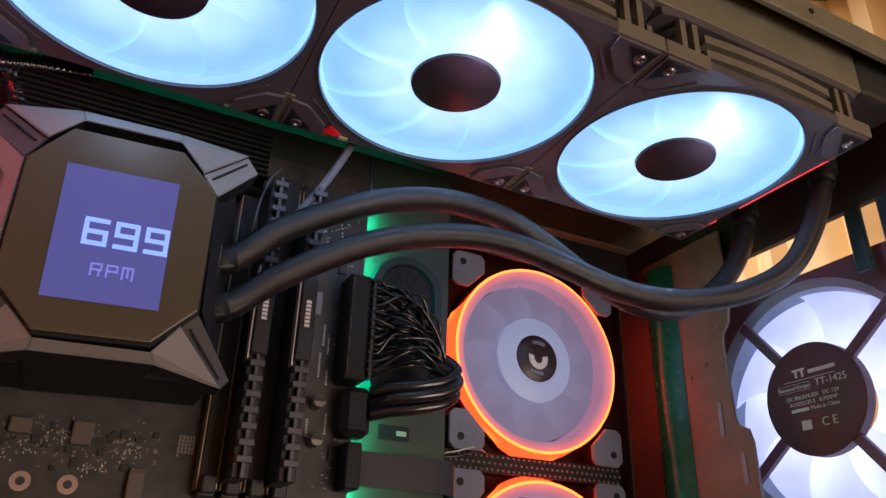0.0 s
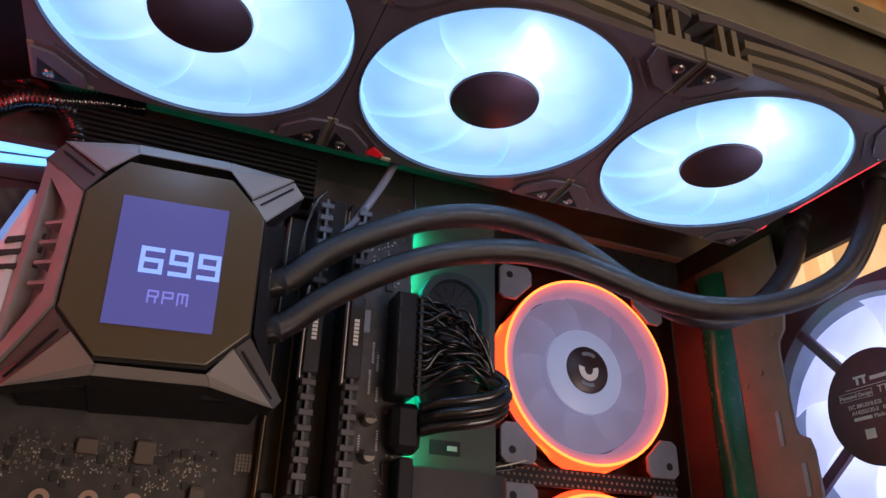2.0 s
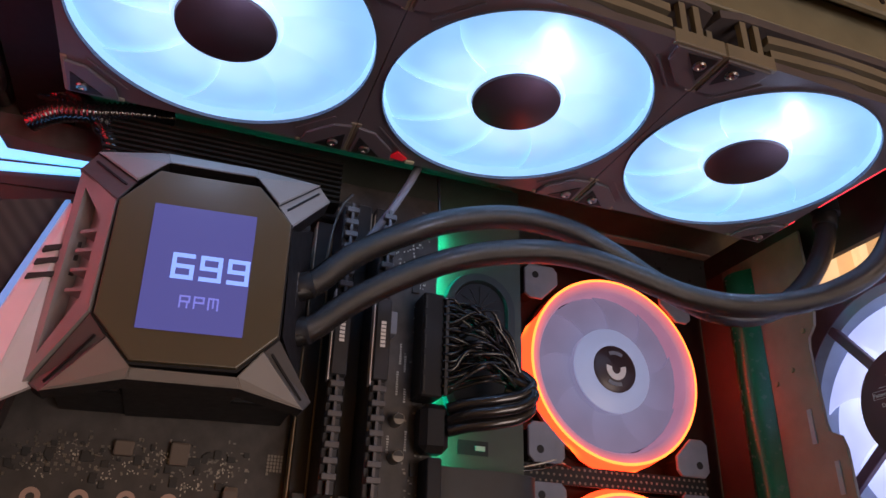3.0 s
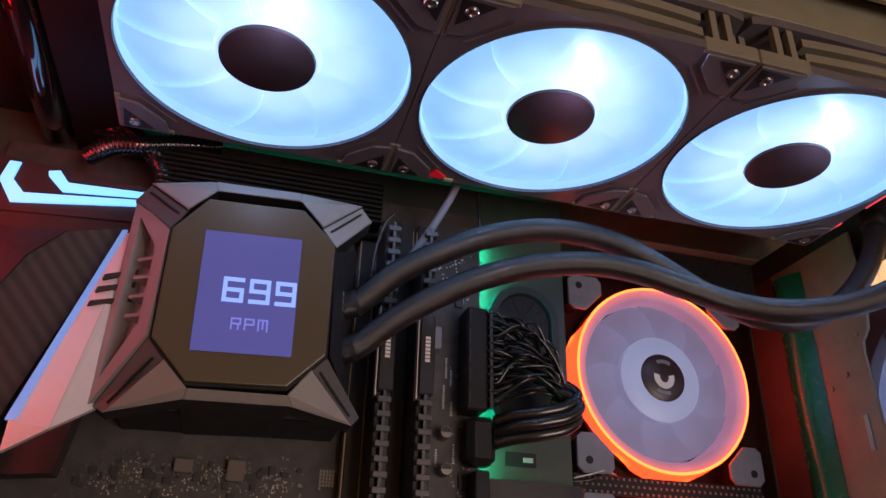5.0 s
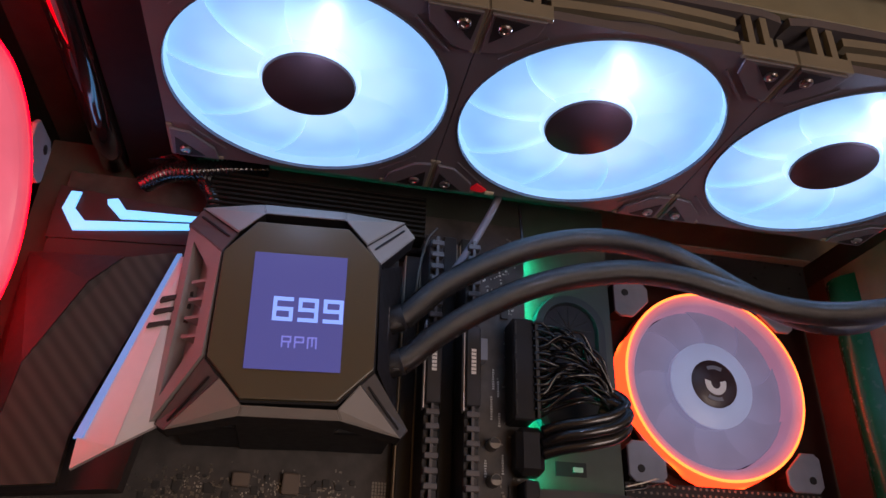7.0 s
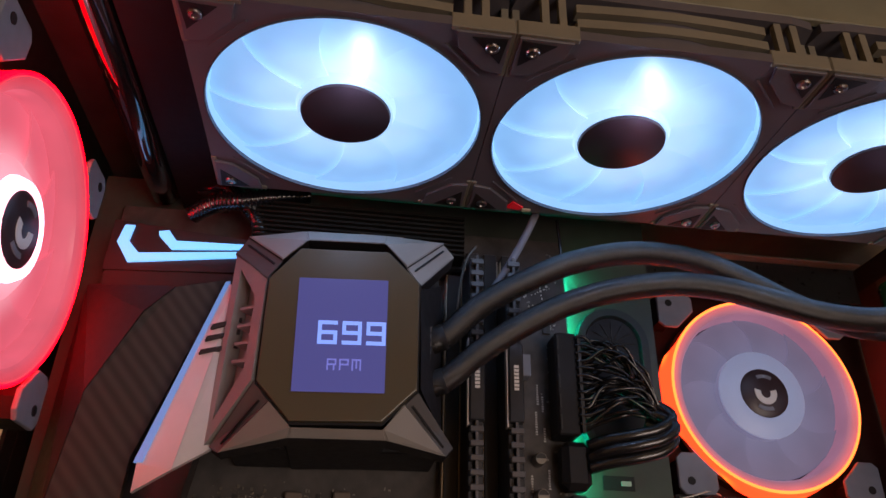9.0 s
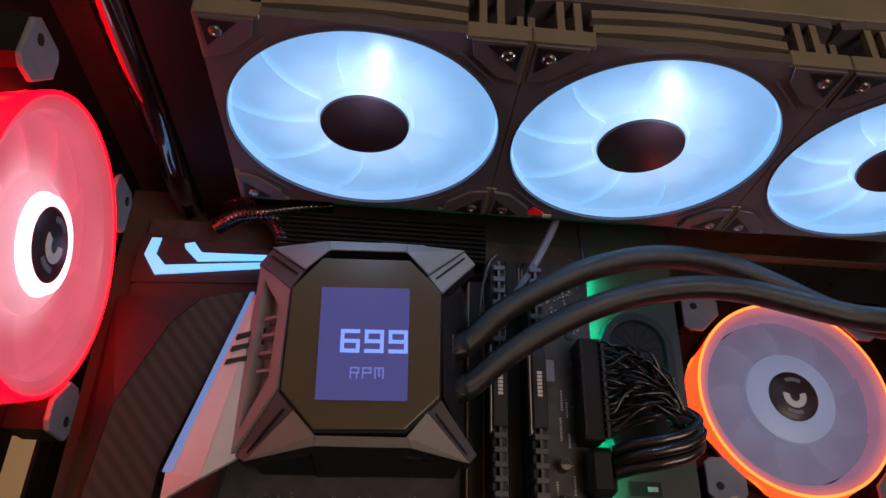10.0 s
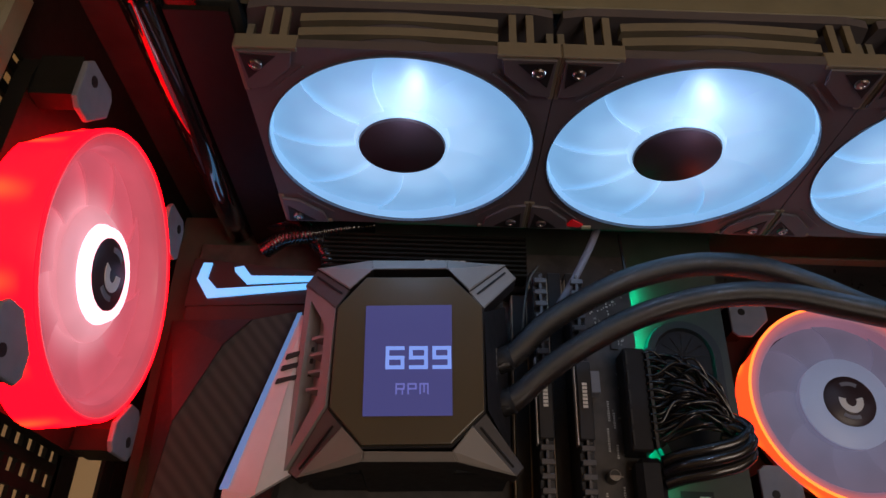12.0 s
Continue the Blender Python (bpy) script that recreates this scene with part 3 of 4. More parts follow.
def ring_fan(name, label, m, ring, edge, collar, blade, hubring, HR, dome=0.0, depth=1.0):
    """Case fan with a glowing outer ring; local z points out of its face."""
    t = thing(name, label, "fan", m, group="ring fans")
    def flare(a, k):
        c = math.cos(4 * a)
        return (0.0, 0.0002, 0.0010, 0.0020, 0.0020)[k] * max(0, c) - (0.0, 0.0008, 0.0030, 0.0042, 0.0036)[k] * max(0, -c) ** 0.7 if k < 5 else 0
    part("light_ring", lathe([(0.0566, 0.0), (0.0576, -0.003 * depth), (0.0584, -0.010 * depth), (0.0586, -0.018 * depth), (0.0580, -0.0185 * depth), (0.054, -0.0185 * depth)], 96, close=True, grow=flare), ring, t, "glowing outer ring", smooth=True)
    part("ring_edge", lathe([(0.0554, 0.0004), (0.0562, 0.0011), (0.0571, 0.0003), (0.0566, -0.0004)], 96, close=True), edge, t, smooth=True)
    part("collar", lathe([(0.0553, 0.0006), (0.0557, 0.0), (0.0530, -0.0150), (0.0530, -0.0184), (0.0497, -0.0184), (0.0493, -0.0045), (0.0505, -0.002)], 96, close=True), collar, t, smooth=True)
    if depth < 1:
        part("housing", lathe([(0.0555, -0.0187 * depth), (0.0572, -0.0187 * depth), (0.0572, -0.0188), (0.0555, -0.0188)], 64, close=True), M_WALLD, t, "matt black fan housing", smooth=True)
    part("back_frame", square_ring(0.0596, 0.050, -0.0255, -0.019), M_WALLD, t)
    for k in range(4):
        q = pose(0, 0, 0, 0, 0, 90 * k)
        ear = [(0.0595, 0.0560), (0.0560, 0.0595), (0.0400, 0.0595), (0.0372, 0.0560), (0.0372, 0.0480), (0.0480, 0.0372), (0.0560, 0.0372), (0.0595, 0.0400)]
        part("corner_block", prism([(0.0588, 0.0588), (0.041, 0.0588), (0.041, 0.0500), (0.0500, 0.041), (0.0588, 0.041)], -0.019, -0.0031, "z", 0.0006), M_WALLD, t, m=q)
        part("corner_pad", prism([(p[0], p[1]) for p in ear], -0.0030, -0.0006, "z", 0.0008), M_RUBBER, t, "grey rubber corner pad", m=q)
        part("mount_hole", lathe([(0.0022, -0.0006), (0.0022, -0.0003)], 14), M_DARK, t, m=q @ Matrix.Translation((0.0525, 0.0525, 0)))
    part("hub_ring", lathe([(0.0146, -0.0020), (0.0185, -0.0016), (HR, -0.0046), (HR, -0.0056), (0.0146, -0.0056)], 64, close=True), hubring, t, smooth=True)
    if dome:
        part("hub_dome", lathe([(HR + 0.0002, -0.0050), (dome - 0.003, -0.0058), (dome, -0.0085), (dome, -0.0172), (HR + 0.0002, -0.0172)], 64, close=True), blade, t, "pink-lit dome round the hub", smooth=True)
    part("hub_wall", lathe([(HR - 0.0004, -0.0057), (HR, -0.0174), (0.0146, -0.0174), (0.0146, -0.0057)], 64, close=True), blade, t, smooth=True)
    part("hub", lathe([(0.0001, -0.0006), (0.0125, -0.0008), (0.0145, -0.0018), (0.0145, -0.02)], 48), M_HUB, t, "dark hub cap with a pale mark", smooth=True)
    # pale curved mark on the hub
    b = bmesh.new()
    inner, outer = [], []
    for i in range(15):
        a = math.radians(165 + i * 15)
        inner.append((0.0030 * math.cos(a), 0.0034 * math.sin(a)))
        outer.append((0.0068 * math.cos(a), 0.0072 * math.sin(a)))
    prism(outer + inner[::-1], -0.0006, -0.0002, "z", bm=b)
    part("hub_mark", b, M_PRINT, t)
    for a0 in (60, 235):
        arc = [math.radians(a0 + 9 * i) for i in range(7)]
        ring_pts = [(0.0108 * math.cos(a), 0.0108 * math.sin(a)) for a in arc] + [(0.0086 * math.cos(a), 0.0086 * math.sin(a)) for a in reversed(arc)]
        part("hub_mark", prism(ring_pts, -0.0008, -0.0003, "z"), M_RUBBER, t)
    blades(t, 9, max(HR, dome) - 0.0002, 0.0486, math.radians(90), -0.0135, -0.0090, blade)
    part("diffuser", lathe([(0.022, -0.0175), (0.0485, -0.0175), (0.0485, -0.0178), (0.022, -0.0178)], 64, close=True), blade, t)
    return t

OF = (0.1308, 0.1375, -0.0590)
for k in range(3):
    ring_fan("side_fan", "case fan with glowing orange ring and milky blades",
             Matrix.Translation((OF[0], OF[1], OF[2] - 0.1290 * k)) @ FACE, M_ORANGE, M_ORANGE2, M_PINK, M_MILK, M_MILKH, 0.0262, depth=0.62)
ring_fan("rear_fan", "exhaust fan with glowing red ring and pink-lit blades",
         Matrix.Translation((-0.2303, 0.0030, -0.0630)) @ pose(0, 0, 0, 90, 0, 90), M_RED, M_RED, M_REDP, M_MILKR, M_WHITER, 0.0198, 0.0270)
def vent_bar(z):
    t = thing("vent_bar", "black perforated bar between the side fans", "bar", group="vent bars")
    part("strip", box(0.0700, 0.1900, 0.1420, 0.1435, z - 0.0052, z + 0.0052), M_DARK, t)
    dot = mesh_of("hole", lathe([(0.0008, 0.0), (0.0006, 0.0003)], 8), M_PLATE)
    for i in range(34):
        for j in range(3):
            ob = new("hole", dot)
            ob.parent = t
            ob.matrix_basis = Matrix.Translation((0.0725 + 0.0035 * i + 0.00175 * (j % 2), 0.1419, z - 0.0036 + 0.0036 * j)) @ FACE

for k in range(2):
    vent_bar(-0.1235 - 0.129 * k)
part("fan_sheet", box(0.054, 0.2195, 0.1650, 0.1675, -0.36, 0.02), M_WALLD, case)

def front_fan(m):
    t = thing("front_fan", "large front intake fan with white-lit blades and dark label", "fan", m)
    part("frame", square_ring(0.070, 0.0665, -0.006, 0.0, 96, 0.012), M_FANP, t)
    part("rim", lathe([(0.0620, -0.004), (0.0664, -0.0005), (0.0664, -0.024), (0.0600, -0.024)], 96, close=True), M_FRONTRIM, t, smooth=True)
    part("motor_plate", lathe([(0.0001, 0.0012), (0.0292, 0.0012), (0.0305, 0.0004), (0.0305, -0.006)], 64), M_LABEL, t, "round dark label plate with white print", smooth=True)
    for k in range(4):
        a = 38 + 90 * k
        part("strut", box(0.028, 0.070, -0.0028, 0.0028, -0.005, -0.0006, 0.0006), M_FANP, t, m=pose(0, 0, 0, 0, 0, a))
    blades(t, 9, 0.028, 0.0632, math.radians(80), -0.022, -0.009, M_WHITEB)
    part("diffuser", lathe([(0.02, -0.0235), (0.0640, -0.0235), (0.0640, -0.0238), (0.02, -0.0238)], 64, close=True), M_WHITEB, t)
    z = 0.0014
    letters("print", "TT-1425", 0.0054, Matrix.Translation((0.0125, 0.0076, z)), M_PRINT, t)
    letters("print", "Patented Design", 0.0030, Matrix.Translation((-0.0105, 0.0072, z)), M_PRINT, t)
    letters("print", "DC BRUSHLESS   DC 12V", 0.0030, Matrix.Translation((0, 0.0015, z)), M_PRINT, t)
    letters("print", "A1425S12S-2   0.70AMP", 0.0030, Matrix.Translation((0, -0.0018, z)), M_PRINT, t)
    letters("print", "Made in China", 0.0030, Matrix.Translation((0.0065, -0.0051, z)), M_PRINT, t)
    part("print_bar", box(-0.0145, -0.0035, -0.0060, -0.0042, z - 0.0003, z), M_PRINT, t)
    for ax, bx, ay, by in ((-0.0205, -0.0005, 0.0092, 0.0094), (-0.0205, -0.0005, 0.0052, 0.0054), (-0.0207, -0.0205, 0.0054, 0.0092), (-0.0005, -0.0003, 0.0054, 0.0092)):
        part("box_rule", box(ax, bx, ay, by, z - 0.0003, z), M_PRINT, t)
    letters("print", "C E", 0.0064, Matrix.Translation((0.0075, -0.0135, z)), M_PRINT, t)
    part("logo_bar", box(-0.010, -0.002, 0.0160, 0.0172, z - 0.0003, z), M_PRINT, t)
    part("logo_bar", box(-0.0085, -0.0070, 0.0125, 0.0160, z - 0.0003, z), M_PRINT, t)
    part("logo_bar", box(-0.0045, -0.0030, 0.0125, 0.0160, z - 0.0003, z), M_PRINT, t)
    part("logo_bar", box(0.000, 0.0165, 0.0135, 0.0155, z - 0.0003, z), M_PRINT, t)
    part("rule", box(-0.016, 0.016, 0.0108, 0.0111, z - 0.0003, z), M_PRINT, t)
    part("badge", box(-0.0095, -0.0035, -0.0160, -0.0110, z - 0.0003, z), M_PRINT, t)
    return t

front_fan(Matrix.Translation((0.241, 0.0388, -0.0895)) @ pose(0, 0, 0, 90, 0, -90))
part("front_frame", box(0.264, 0.268, -0.066, 0.177, -0.454, -0.165), M_CASE, case)

# ---------------------------------------------------------------- motherboard
PY = 0.102          # front face of the board
board = thing("motherboard", "black computer motherboard with small components", "motherboard")
part("circuit_board", box(-0.235, 0.0025, PY, PY + 0.0016, -0.30, 0.008, 0.0003), M_PCB, board)
rng = random.Random(4)

def small_parts():
    """Chips, resistors and capacitors in loose rows under the processor."""
    chip = mesh_of("chip", box(-0.5, 0.5, -1, 0, -0.5, 0.5, 0.05), M_CHIP)
    tin = mesh_of("resistor", box(-0.5, 0.5, -1, 0, -0.5, 0.5), M_TIN)
    coil = mesh_of("inductor", box(-0.5, 0.5, -1, 0, -0.5, 0.5, 0.08), M_COIL)
    dot = mesh_of("solder_joint", box(-0.5, 0.5, -1, 0, -0.5, 0.5), M_SOLDER)
    silk = mesh_of("legend_bar", box(-0.5, 0.5, -1, 0, -0.5, 0.5), M_SILK)
    def put(name, me, x, z, w, h, d):
        ob = new(name, me)
        ob.parent = board
        ob.matrix_basis = Matrix.Translation((x, PY, z)) @ Matrix.Diagonal((w, d, h, 1))
    for i in range(260):
        cx = rng.choice((-0.166, -0.154, -0.146, -0.139, -0.118, -0.104, -0.092))
        x, z = cx + rng.gauss(0, 0.006), -0.1405 + rng.gauss(0, 0.0042)
        w = rng.choice((0.0006, 0.0008, 0.0012))
        put("resistor", tin, x, z, w, rng.choice((0.0005, 0.0007, 0.0014)), 0.0006)
    for i in range(40):
        x, z = rng.uniform(-0.17, -0.080), rng.uniform(-0.154, -0.134)
        s = rng.uniform(0.0012, 0.0036)
        put("chip", chip, x, z, s, s * rng.uniform(0.7, 1.3), 0.001)
    for x, z, w, h in ((-0.1295, -0.1370, 0.0075, 0.0058), (-0.1080, -0.1375, 0.0075, 0.0090), (-0.0855, -0.1590, 0.0060, 0.0200)):
        put("inductor", coil, x, z, w, h, 0.004)
    for i in range(150):
        cx, cz = rng.choice(((-0.158, -0.146), (-0.147, -0.139), (-0.136, -0.148), (-0.124, -0.1435), (-0.114, -0.139), (-0.101, -0.149), (-0.090, -0.143)))
        x, z = cx + rng.gauss(0, 0.0030), cz + rng.gauss(0, 0.0022)
        put("solder_joint", dot, x, z, 0.0005, rng.choice((0.0004, 0.0008)), 0.0004)
    for i in range(60):
        x, z = rng.uniform(-0.0225, -0.0015), rng.uniform(-0.046, -0.018)
        put("resistor", dot if i % 3 else tin, x, z, rng.choice((0.0006, 0.0011)), rng.choice((0.0005, 0.0009)), 0.0006)
    # printed legends beside the memory
    for cx, z0, n in ((-0.0150, -0.076, 9), (-0.0125, -0.082, 7), (-0.0160, -0.090, 10), (-0.0120, -0.098, 6), (-0.0105, -0.118, 8), (-0.0190, -0.121, 7)):
        for i in range(n):
            put("legend_bar", silk, cx, z0 - 0.0012 * i, rng.uniform(0.0007, 0.0013), 0.0007, 0.00015)
    for i in range(70):
        x, z = -0.006 + rng.gauss(0, 0.004), rng.uniform(-0.15, 0.0)
        put("resistor", tin, x, z, rng.choice((0.0006, 0.0012)), rng.choice((0.0006, 0.0009)), 0.0006)
    for i in range(26):
        put("resistor", tin, -0.0715 + 0.0014 * (i % 5), -0.1345 - 0.0015 * (i // 5), 0.0009, 0.0011, 0.0005)
    for x, z in ((-0.012, -0.010), (-0.004, -0.03), (-0.009, -0.045), (-0.006, -0.135)):
        put("chip", chip, x, z, 0.004, 0.006, 0.0015)

small_parts()
for x, z in ((-0.1590, -0.1575), (-0.1420, -0.1572), (-0.1250, -0.1565), (-0.1090, -0.1565)):
    part("mount_ring", lathe([(0.0016, 0), (0.0036, 0), (0.0036, 0.0005), (0.0016, 0.0005)], 24, close=True), M_COPPER, board, m=Matrix.Translation((x, PY - 0.0001, z)) @ FACE)
for x, z in ((-0.0162, -0.1140), (-0.0157, -0.1307)):
    part("capacitor", lathe([(0.0029, 0), (0.0029, 0.0070), (0.0026, 0.0076), (0.0001, 0.0076)], 20), M_TIN, board, "small silver can capacitor", m=Matrix.Translation((x, PY, z)) @ FACE, smooth=True)
    part("capacitor_mark", prism([(0.0024 * math.cos(a * 0.35), 0.0024 * math.sin(a * 0.35)) for a in range(10)], 0.0077, 0.0079, "z"), M_CHIP, board, m=Matrix.Translation((x, PY, z)) @ FACE)

def memory_slot(x):
    t = thing("memory_slot", "black memory slot on the motherboard", "memory slot", group="memory slots")
    part("body", box(x - 0.0035, x + 0.0035, PY - 0.009, PY, -0.158, -0.008, 0.0005), M_SLOT, t)
    part("shield", box(x + 0.0036, x + 0.0041, PY - 0.0085, PY, -0.155, -0.012), M_SLOTMETAL, t, "steel slot shield with the glint put into its colour")
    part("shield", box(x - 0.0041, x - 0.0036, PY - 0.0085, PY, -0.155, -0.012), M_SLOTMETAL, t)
    part("latch", box(x - 0.0028, x + 0.0028, PY - 0.014, PY - 0.0091, -0.157, -0.150, 0.0006), M_SLOT, t)

for x in (-0.0655, -0.056, -0.0465, -0.037):
    memory_slot(x + 0.006)

def memory_module(x):
    t = thing("memory_module", "low black memory module with ladder-edged heat spreader", "memory module", group="memory modules")
    z0, z1 = -0.153, -0.0235
    y0 = 0.0655
    part("board", box(x - 0.0006, x + 0.0006, y0 + 0.003, PY - 0.005, z0, z1), M_PCB, t)
    for s in (-1, 1):
        part("spreader", box(min(x + s * 0.0007, x + s * 0.0034), max(x + s * 0.0007, x + s * 0.0034), y0 + 0.004, PY - 0.010, z0, z1, 0.0004), M_RAM, t)
    part("label_bar", box(x - 0.0034, x + 0.0034, y0, y0 + 0.0042, -0.1055, -0.0685, 0.0005), M_RAM, t)
    tooth = mesh_of("tooth", box(-0.0030, 0.0030, 0, 0.004, -0.0013, 0.0013, 0.0003), mat("ladder_metal", (0.13, 0.125, 0.13), 0.35, metal=0.4) if "ladder_metal" not in bpy.data.materials else bpy.data.materials["ladder_metal"])
    for i in range(7):
        for z in (-0.0270 - 0.0062 * i, -0.1092 - 0.0062 * i):
            ob = new("tooth", tooth)
            ob.parent = t
            ob.matrix_basis = Matrix.Translation((x, y0, z))
    # Silver strip drawn for the highlight along the left edge of the spreader.
    part("edge_highlight", box(x - 0.0042, x - 0.0036, y0 + 0.0015, y0 + 0.006, -0.1075, -0.0670), M_SILVER, t)
    part("ridge", box(x - 0.0006, x + 0.0006, y0 + 0.0004, y0 + 0.003, z0, z1), bpy.data.materials["ladder_metal"], t)
    for i in range(7):
        part("mark_bar", box(x - 0.0011, x + 0.0011, y0 - 0.0003, y0 - 0.0001, -0.0806 - 0.00175 * i, -0.0793 - 0.00175 * i), M_PRINT, t)
    return t

memory_module(-0.0520)
memory_module(-0.0340)

# cover over the rear ports, with carbon panel, silver blade and light guides
cover = thing("io_cover", "dark motherboard cover with carbon panel, silver blade and cyan light", "motherboard cover")

def slab(outline, thick, bm=None):
    """A slab through 3D outline points, given thickness to the back."""
    b = bm or bmesh.new()
    lo = [b.verts.new(p) for p in outline]
    hi = [b.verts.new((p[0], p[1] + thick, p[2])) for p in outline]
    n = len(lo)
    b.faces.new(lo)
    b.faces.new(hi)
    for i in range(n):
        b.faces.new((lo[i], lo[(i + 1) % n], hi[(i + 1) % n], hi[i]))
    return b

part("base", slab([(-0.232, 0.0905, -0.035), (-0.165, 0.083, -0.034), (-0.158, 0.062, -0.06), (-0.170, 0.056, -0.150), (-0.232, 0.0905, -0.150)], 0.011), M_COVER, cover)
part("carbon_panel", slab([(-0.1682, 0.066, -0.0473), (-0.1886, 0.060, -0.0556), (-0.1987, 0.056, -0.0701), (-0.2136, 0.054, -0.1064), (-0.2173, 0.052, -0.1527), (-0.1928, 0.060, -0.1487), (-0.1923, 0.060, -0.1308)], 0.004), M_CARBON, cover, "dark brown carbon-weave panel")
part("side_wall", slab([(-0.1890, 0.0605, -0.0550), (-0.1992, 0.0565, -0.0695), (-0.2141, 0.0545, -0.1064), (-0.2178, 0.0525, -0.1527), (-0.2370, 0.0885, -0.1527), (-0.2370, 0.0885, -0.0450)], 0.004), M_COVER, cover)
part("silver_blade", slab([(-0.166, 0.0560, -0.054), (-0.1612, 0.0530, -0.056), (-0.1722, 0.0450, -0.137), (-0.186, 0.0480, -0.1455), (-0.186, 0.0480, -0.135)], 0.003), M_SILVER, cover, "bright brushed silver blade")
part("silver_blade", slab([(-0.1611, 0.0530, -0.056), (-0.157, 0.0555, -0.058), (-0.152, 0.0555, -0.095), (-0.160, 0.0515, -0.127), (-0.1721, 0.0450, -0.137)], 0.003), M_SILVER, cover, "bright brushed silver blade")
for z in (-0.0735, -0.0790, -0.0850):
    part("groove", slab([(-0.1680 - 0.247 * (-0.0735 - z), 0.0492, z - 0.0026), (-0.1565, 0.0497, z + 0.0014), (-0.1565, 0.0497, z - 0.0006), (-0.1686 - 0.247 * (-0.0735 - z), 0.0492, z - 0.0046)], 0.006), M_COVER, cover)
# Emitting strip added for the blue reflection down the blade's left edge.
part("edge_reflection", slab([(-0.1672, 0.0562, -0.053), (-0.1652, 0.0552, -0.053), (-0.1838, 0.0467, -0.1345), (-0.1874, 0.0482, -0.1345)], 0.002), M_EDGE, cover, "blue reflection on the blade edge as an emitting strip")
part("upper_block", slab([(-0.233, 0.0895, -0.008), (-0.165, 0.0815, -0.018), (-0.165, 0.0815, -0.036), (-0.233, 0.0895, -0.036)], 0.012), M_COVER, cover)
part("light_guide", slab([(-0.2221, 0.0872, -0.0116), (-0.2270, 0.0879, -0.0113), (-0.2290, 0.0881, -0.0211), (-0.2216, 0.0871, -0.0321), (-0.1660, 0.0798, -0.0283), (-0.1660, 0.0798, -0.0254), (-0.2172, 0.0866, -0.0270), (-0.2233, 0.0874, -0.0204)], 0.0012), M_CYAN, cover, "glowing cyan light guide")
part("light_guide", slab([(-0.2096, 0.0856, -0.0148), (-0.2047, 0.0849, -0.0140), (-0.1999, 0.0842, -0.0200), (-0.1660, 0.0797, -0.0214), (-0.1660, 0.0797, -0.0240), (-0.2015, 0.0845, -0.0246), (-0.2089, 0.0855, -0.0173)], 0.0012), M_CYAN, cover, "glowing cyan light guide")

# upper power-stage heatsink, finned, dark and glossy
sink = thing("heatsink", "dark finned heatsink along the top of the motherboard", "heatsink")
part("base", box(-0.165, -0.055, 0.088, PY - 0.0002, -0.022, 0.006, 0.001), M_DARK, sink)
for i in range(9):
    z = -0.019 + 0.0027 * i
    part("fin", box(-0.163, -0.057, 0.076, 0.0878, z - 0.0006, z + 0.0006), M_WALLD, sink)
for i in range(6):
    part("mark_bar", box(-0.1096 + 0.0036 * i, -0.1067 + 0.0036 * i, 0.0752, 0.0756, -0.0162, -0.0122), M_SILK, sink)

# ---------------------------------------------------------------- pump block
pump = thing("pump_block", "grey angular liquid-cooler pump head with a lit square display", "pump")
CX, CZ = -0.1137, -0.0835
octa = [(-0.1334, -0.0479), (-0.0969, -0.0464), (-0.0832, -0.0600), (-0.0824, -0.1056), (-0.0953, -0.1190), (-0.1300, -0.1206), (-0.1438, -0.1059), (-0.1447, -0.0627)]
part("glass_plate", prism(octa, 0.0276, 0.0330, "y", 0.0006), M_GLASS, pump, "smoked glossy display glass")
lcd = part("display", prism([(-0.1326, -0.0618), (-0.0963, -0.0601), (-0.0950, -0.1080), (-0.1304, -0.1094)], 0.0271, 0.0275), M_LCD, pump, "lit blue-violet display")
def swell(k):
    return [(CX + (x - CX) * k, CZ + (z - CZ) * k) for x, z in octa]
part("glass_seat", prism(swell(1.025), 0.0300, 0.0358), M_DARK, pump, "black recess round the glass")
part("core", prism(swell(1.10), 0.0380, PY - 0.004), M_DARK, pump)

def shell_piece(name, ring, material=M_SHELL, label=""):
    """A bevelled facet through a ring of corners, with depth behind it."""
    b = bmesh.new()
    lo = [b.verts.new(p) for p in ring]
    hi = [b.verts.new((p[0], max(p[1], 0.033) + 0.012, p[2])) for p in ring]
    b.faces.new(lo)
    b.faces.new(hi)
    n = len(lo)
    for i in range(n):
        b.faces.new((lo[i], lo[(i + 1) % n], hi[(i + 1) % n], hi[i])).material_index = 1
    bmesh.ops.bevel(b, geom=[e for e in b.edges if e.verts[0] in lo and e.verts[1] in lo], offset=0.0005, segments=2, affect="EDGES", material=0)
    part(name, b, [material, M_DARK], pump, label)

# corners of the shell: upper and lower bar, four broad teeth, four struts
gap_ul, gap_ur = (-0.1311, 0.0290, -0.0430), (-0.0985, 0.0290, -0.0415)
top_l, top_r = (-0.1335, 0.0400, -0.0327), (-0.0984, 0.0400, -0.0316)
bar_l, bar_r = (-0.1290, 0.0290, -0.1226), (-0.0947, 0.0290, -0.1216)
low_l, low_r = (-0.1299, 0.0325, -0.1257), (-0.0927, 0.0325, -0.1247)
shell_piece("top_facet", [gap_ul, gap_ur, top_r, top_l])
shell_piece("bottom_facet", [bar_r, bar_l, low_l, low_r])

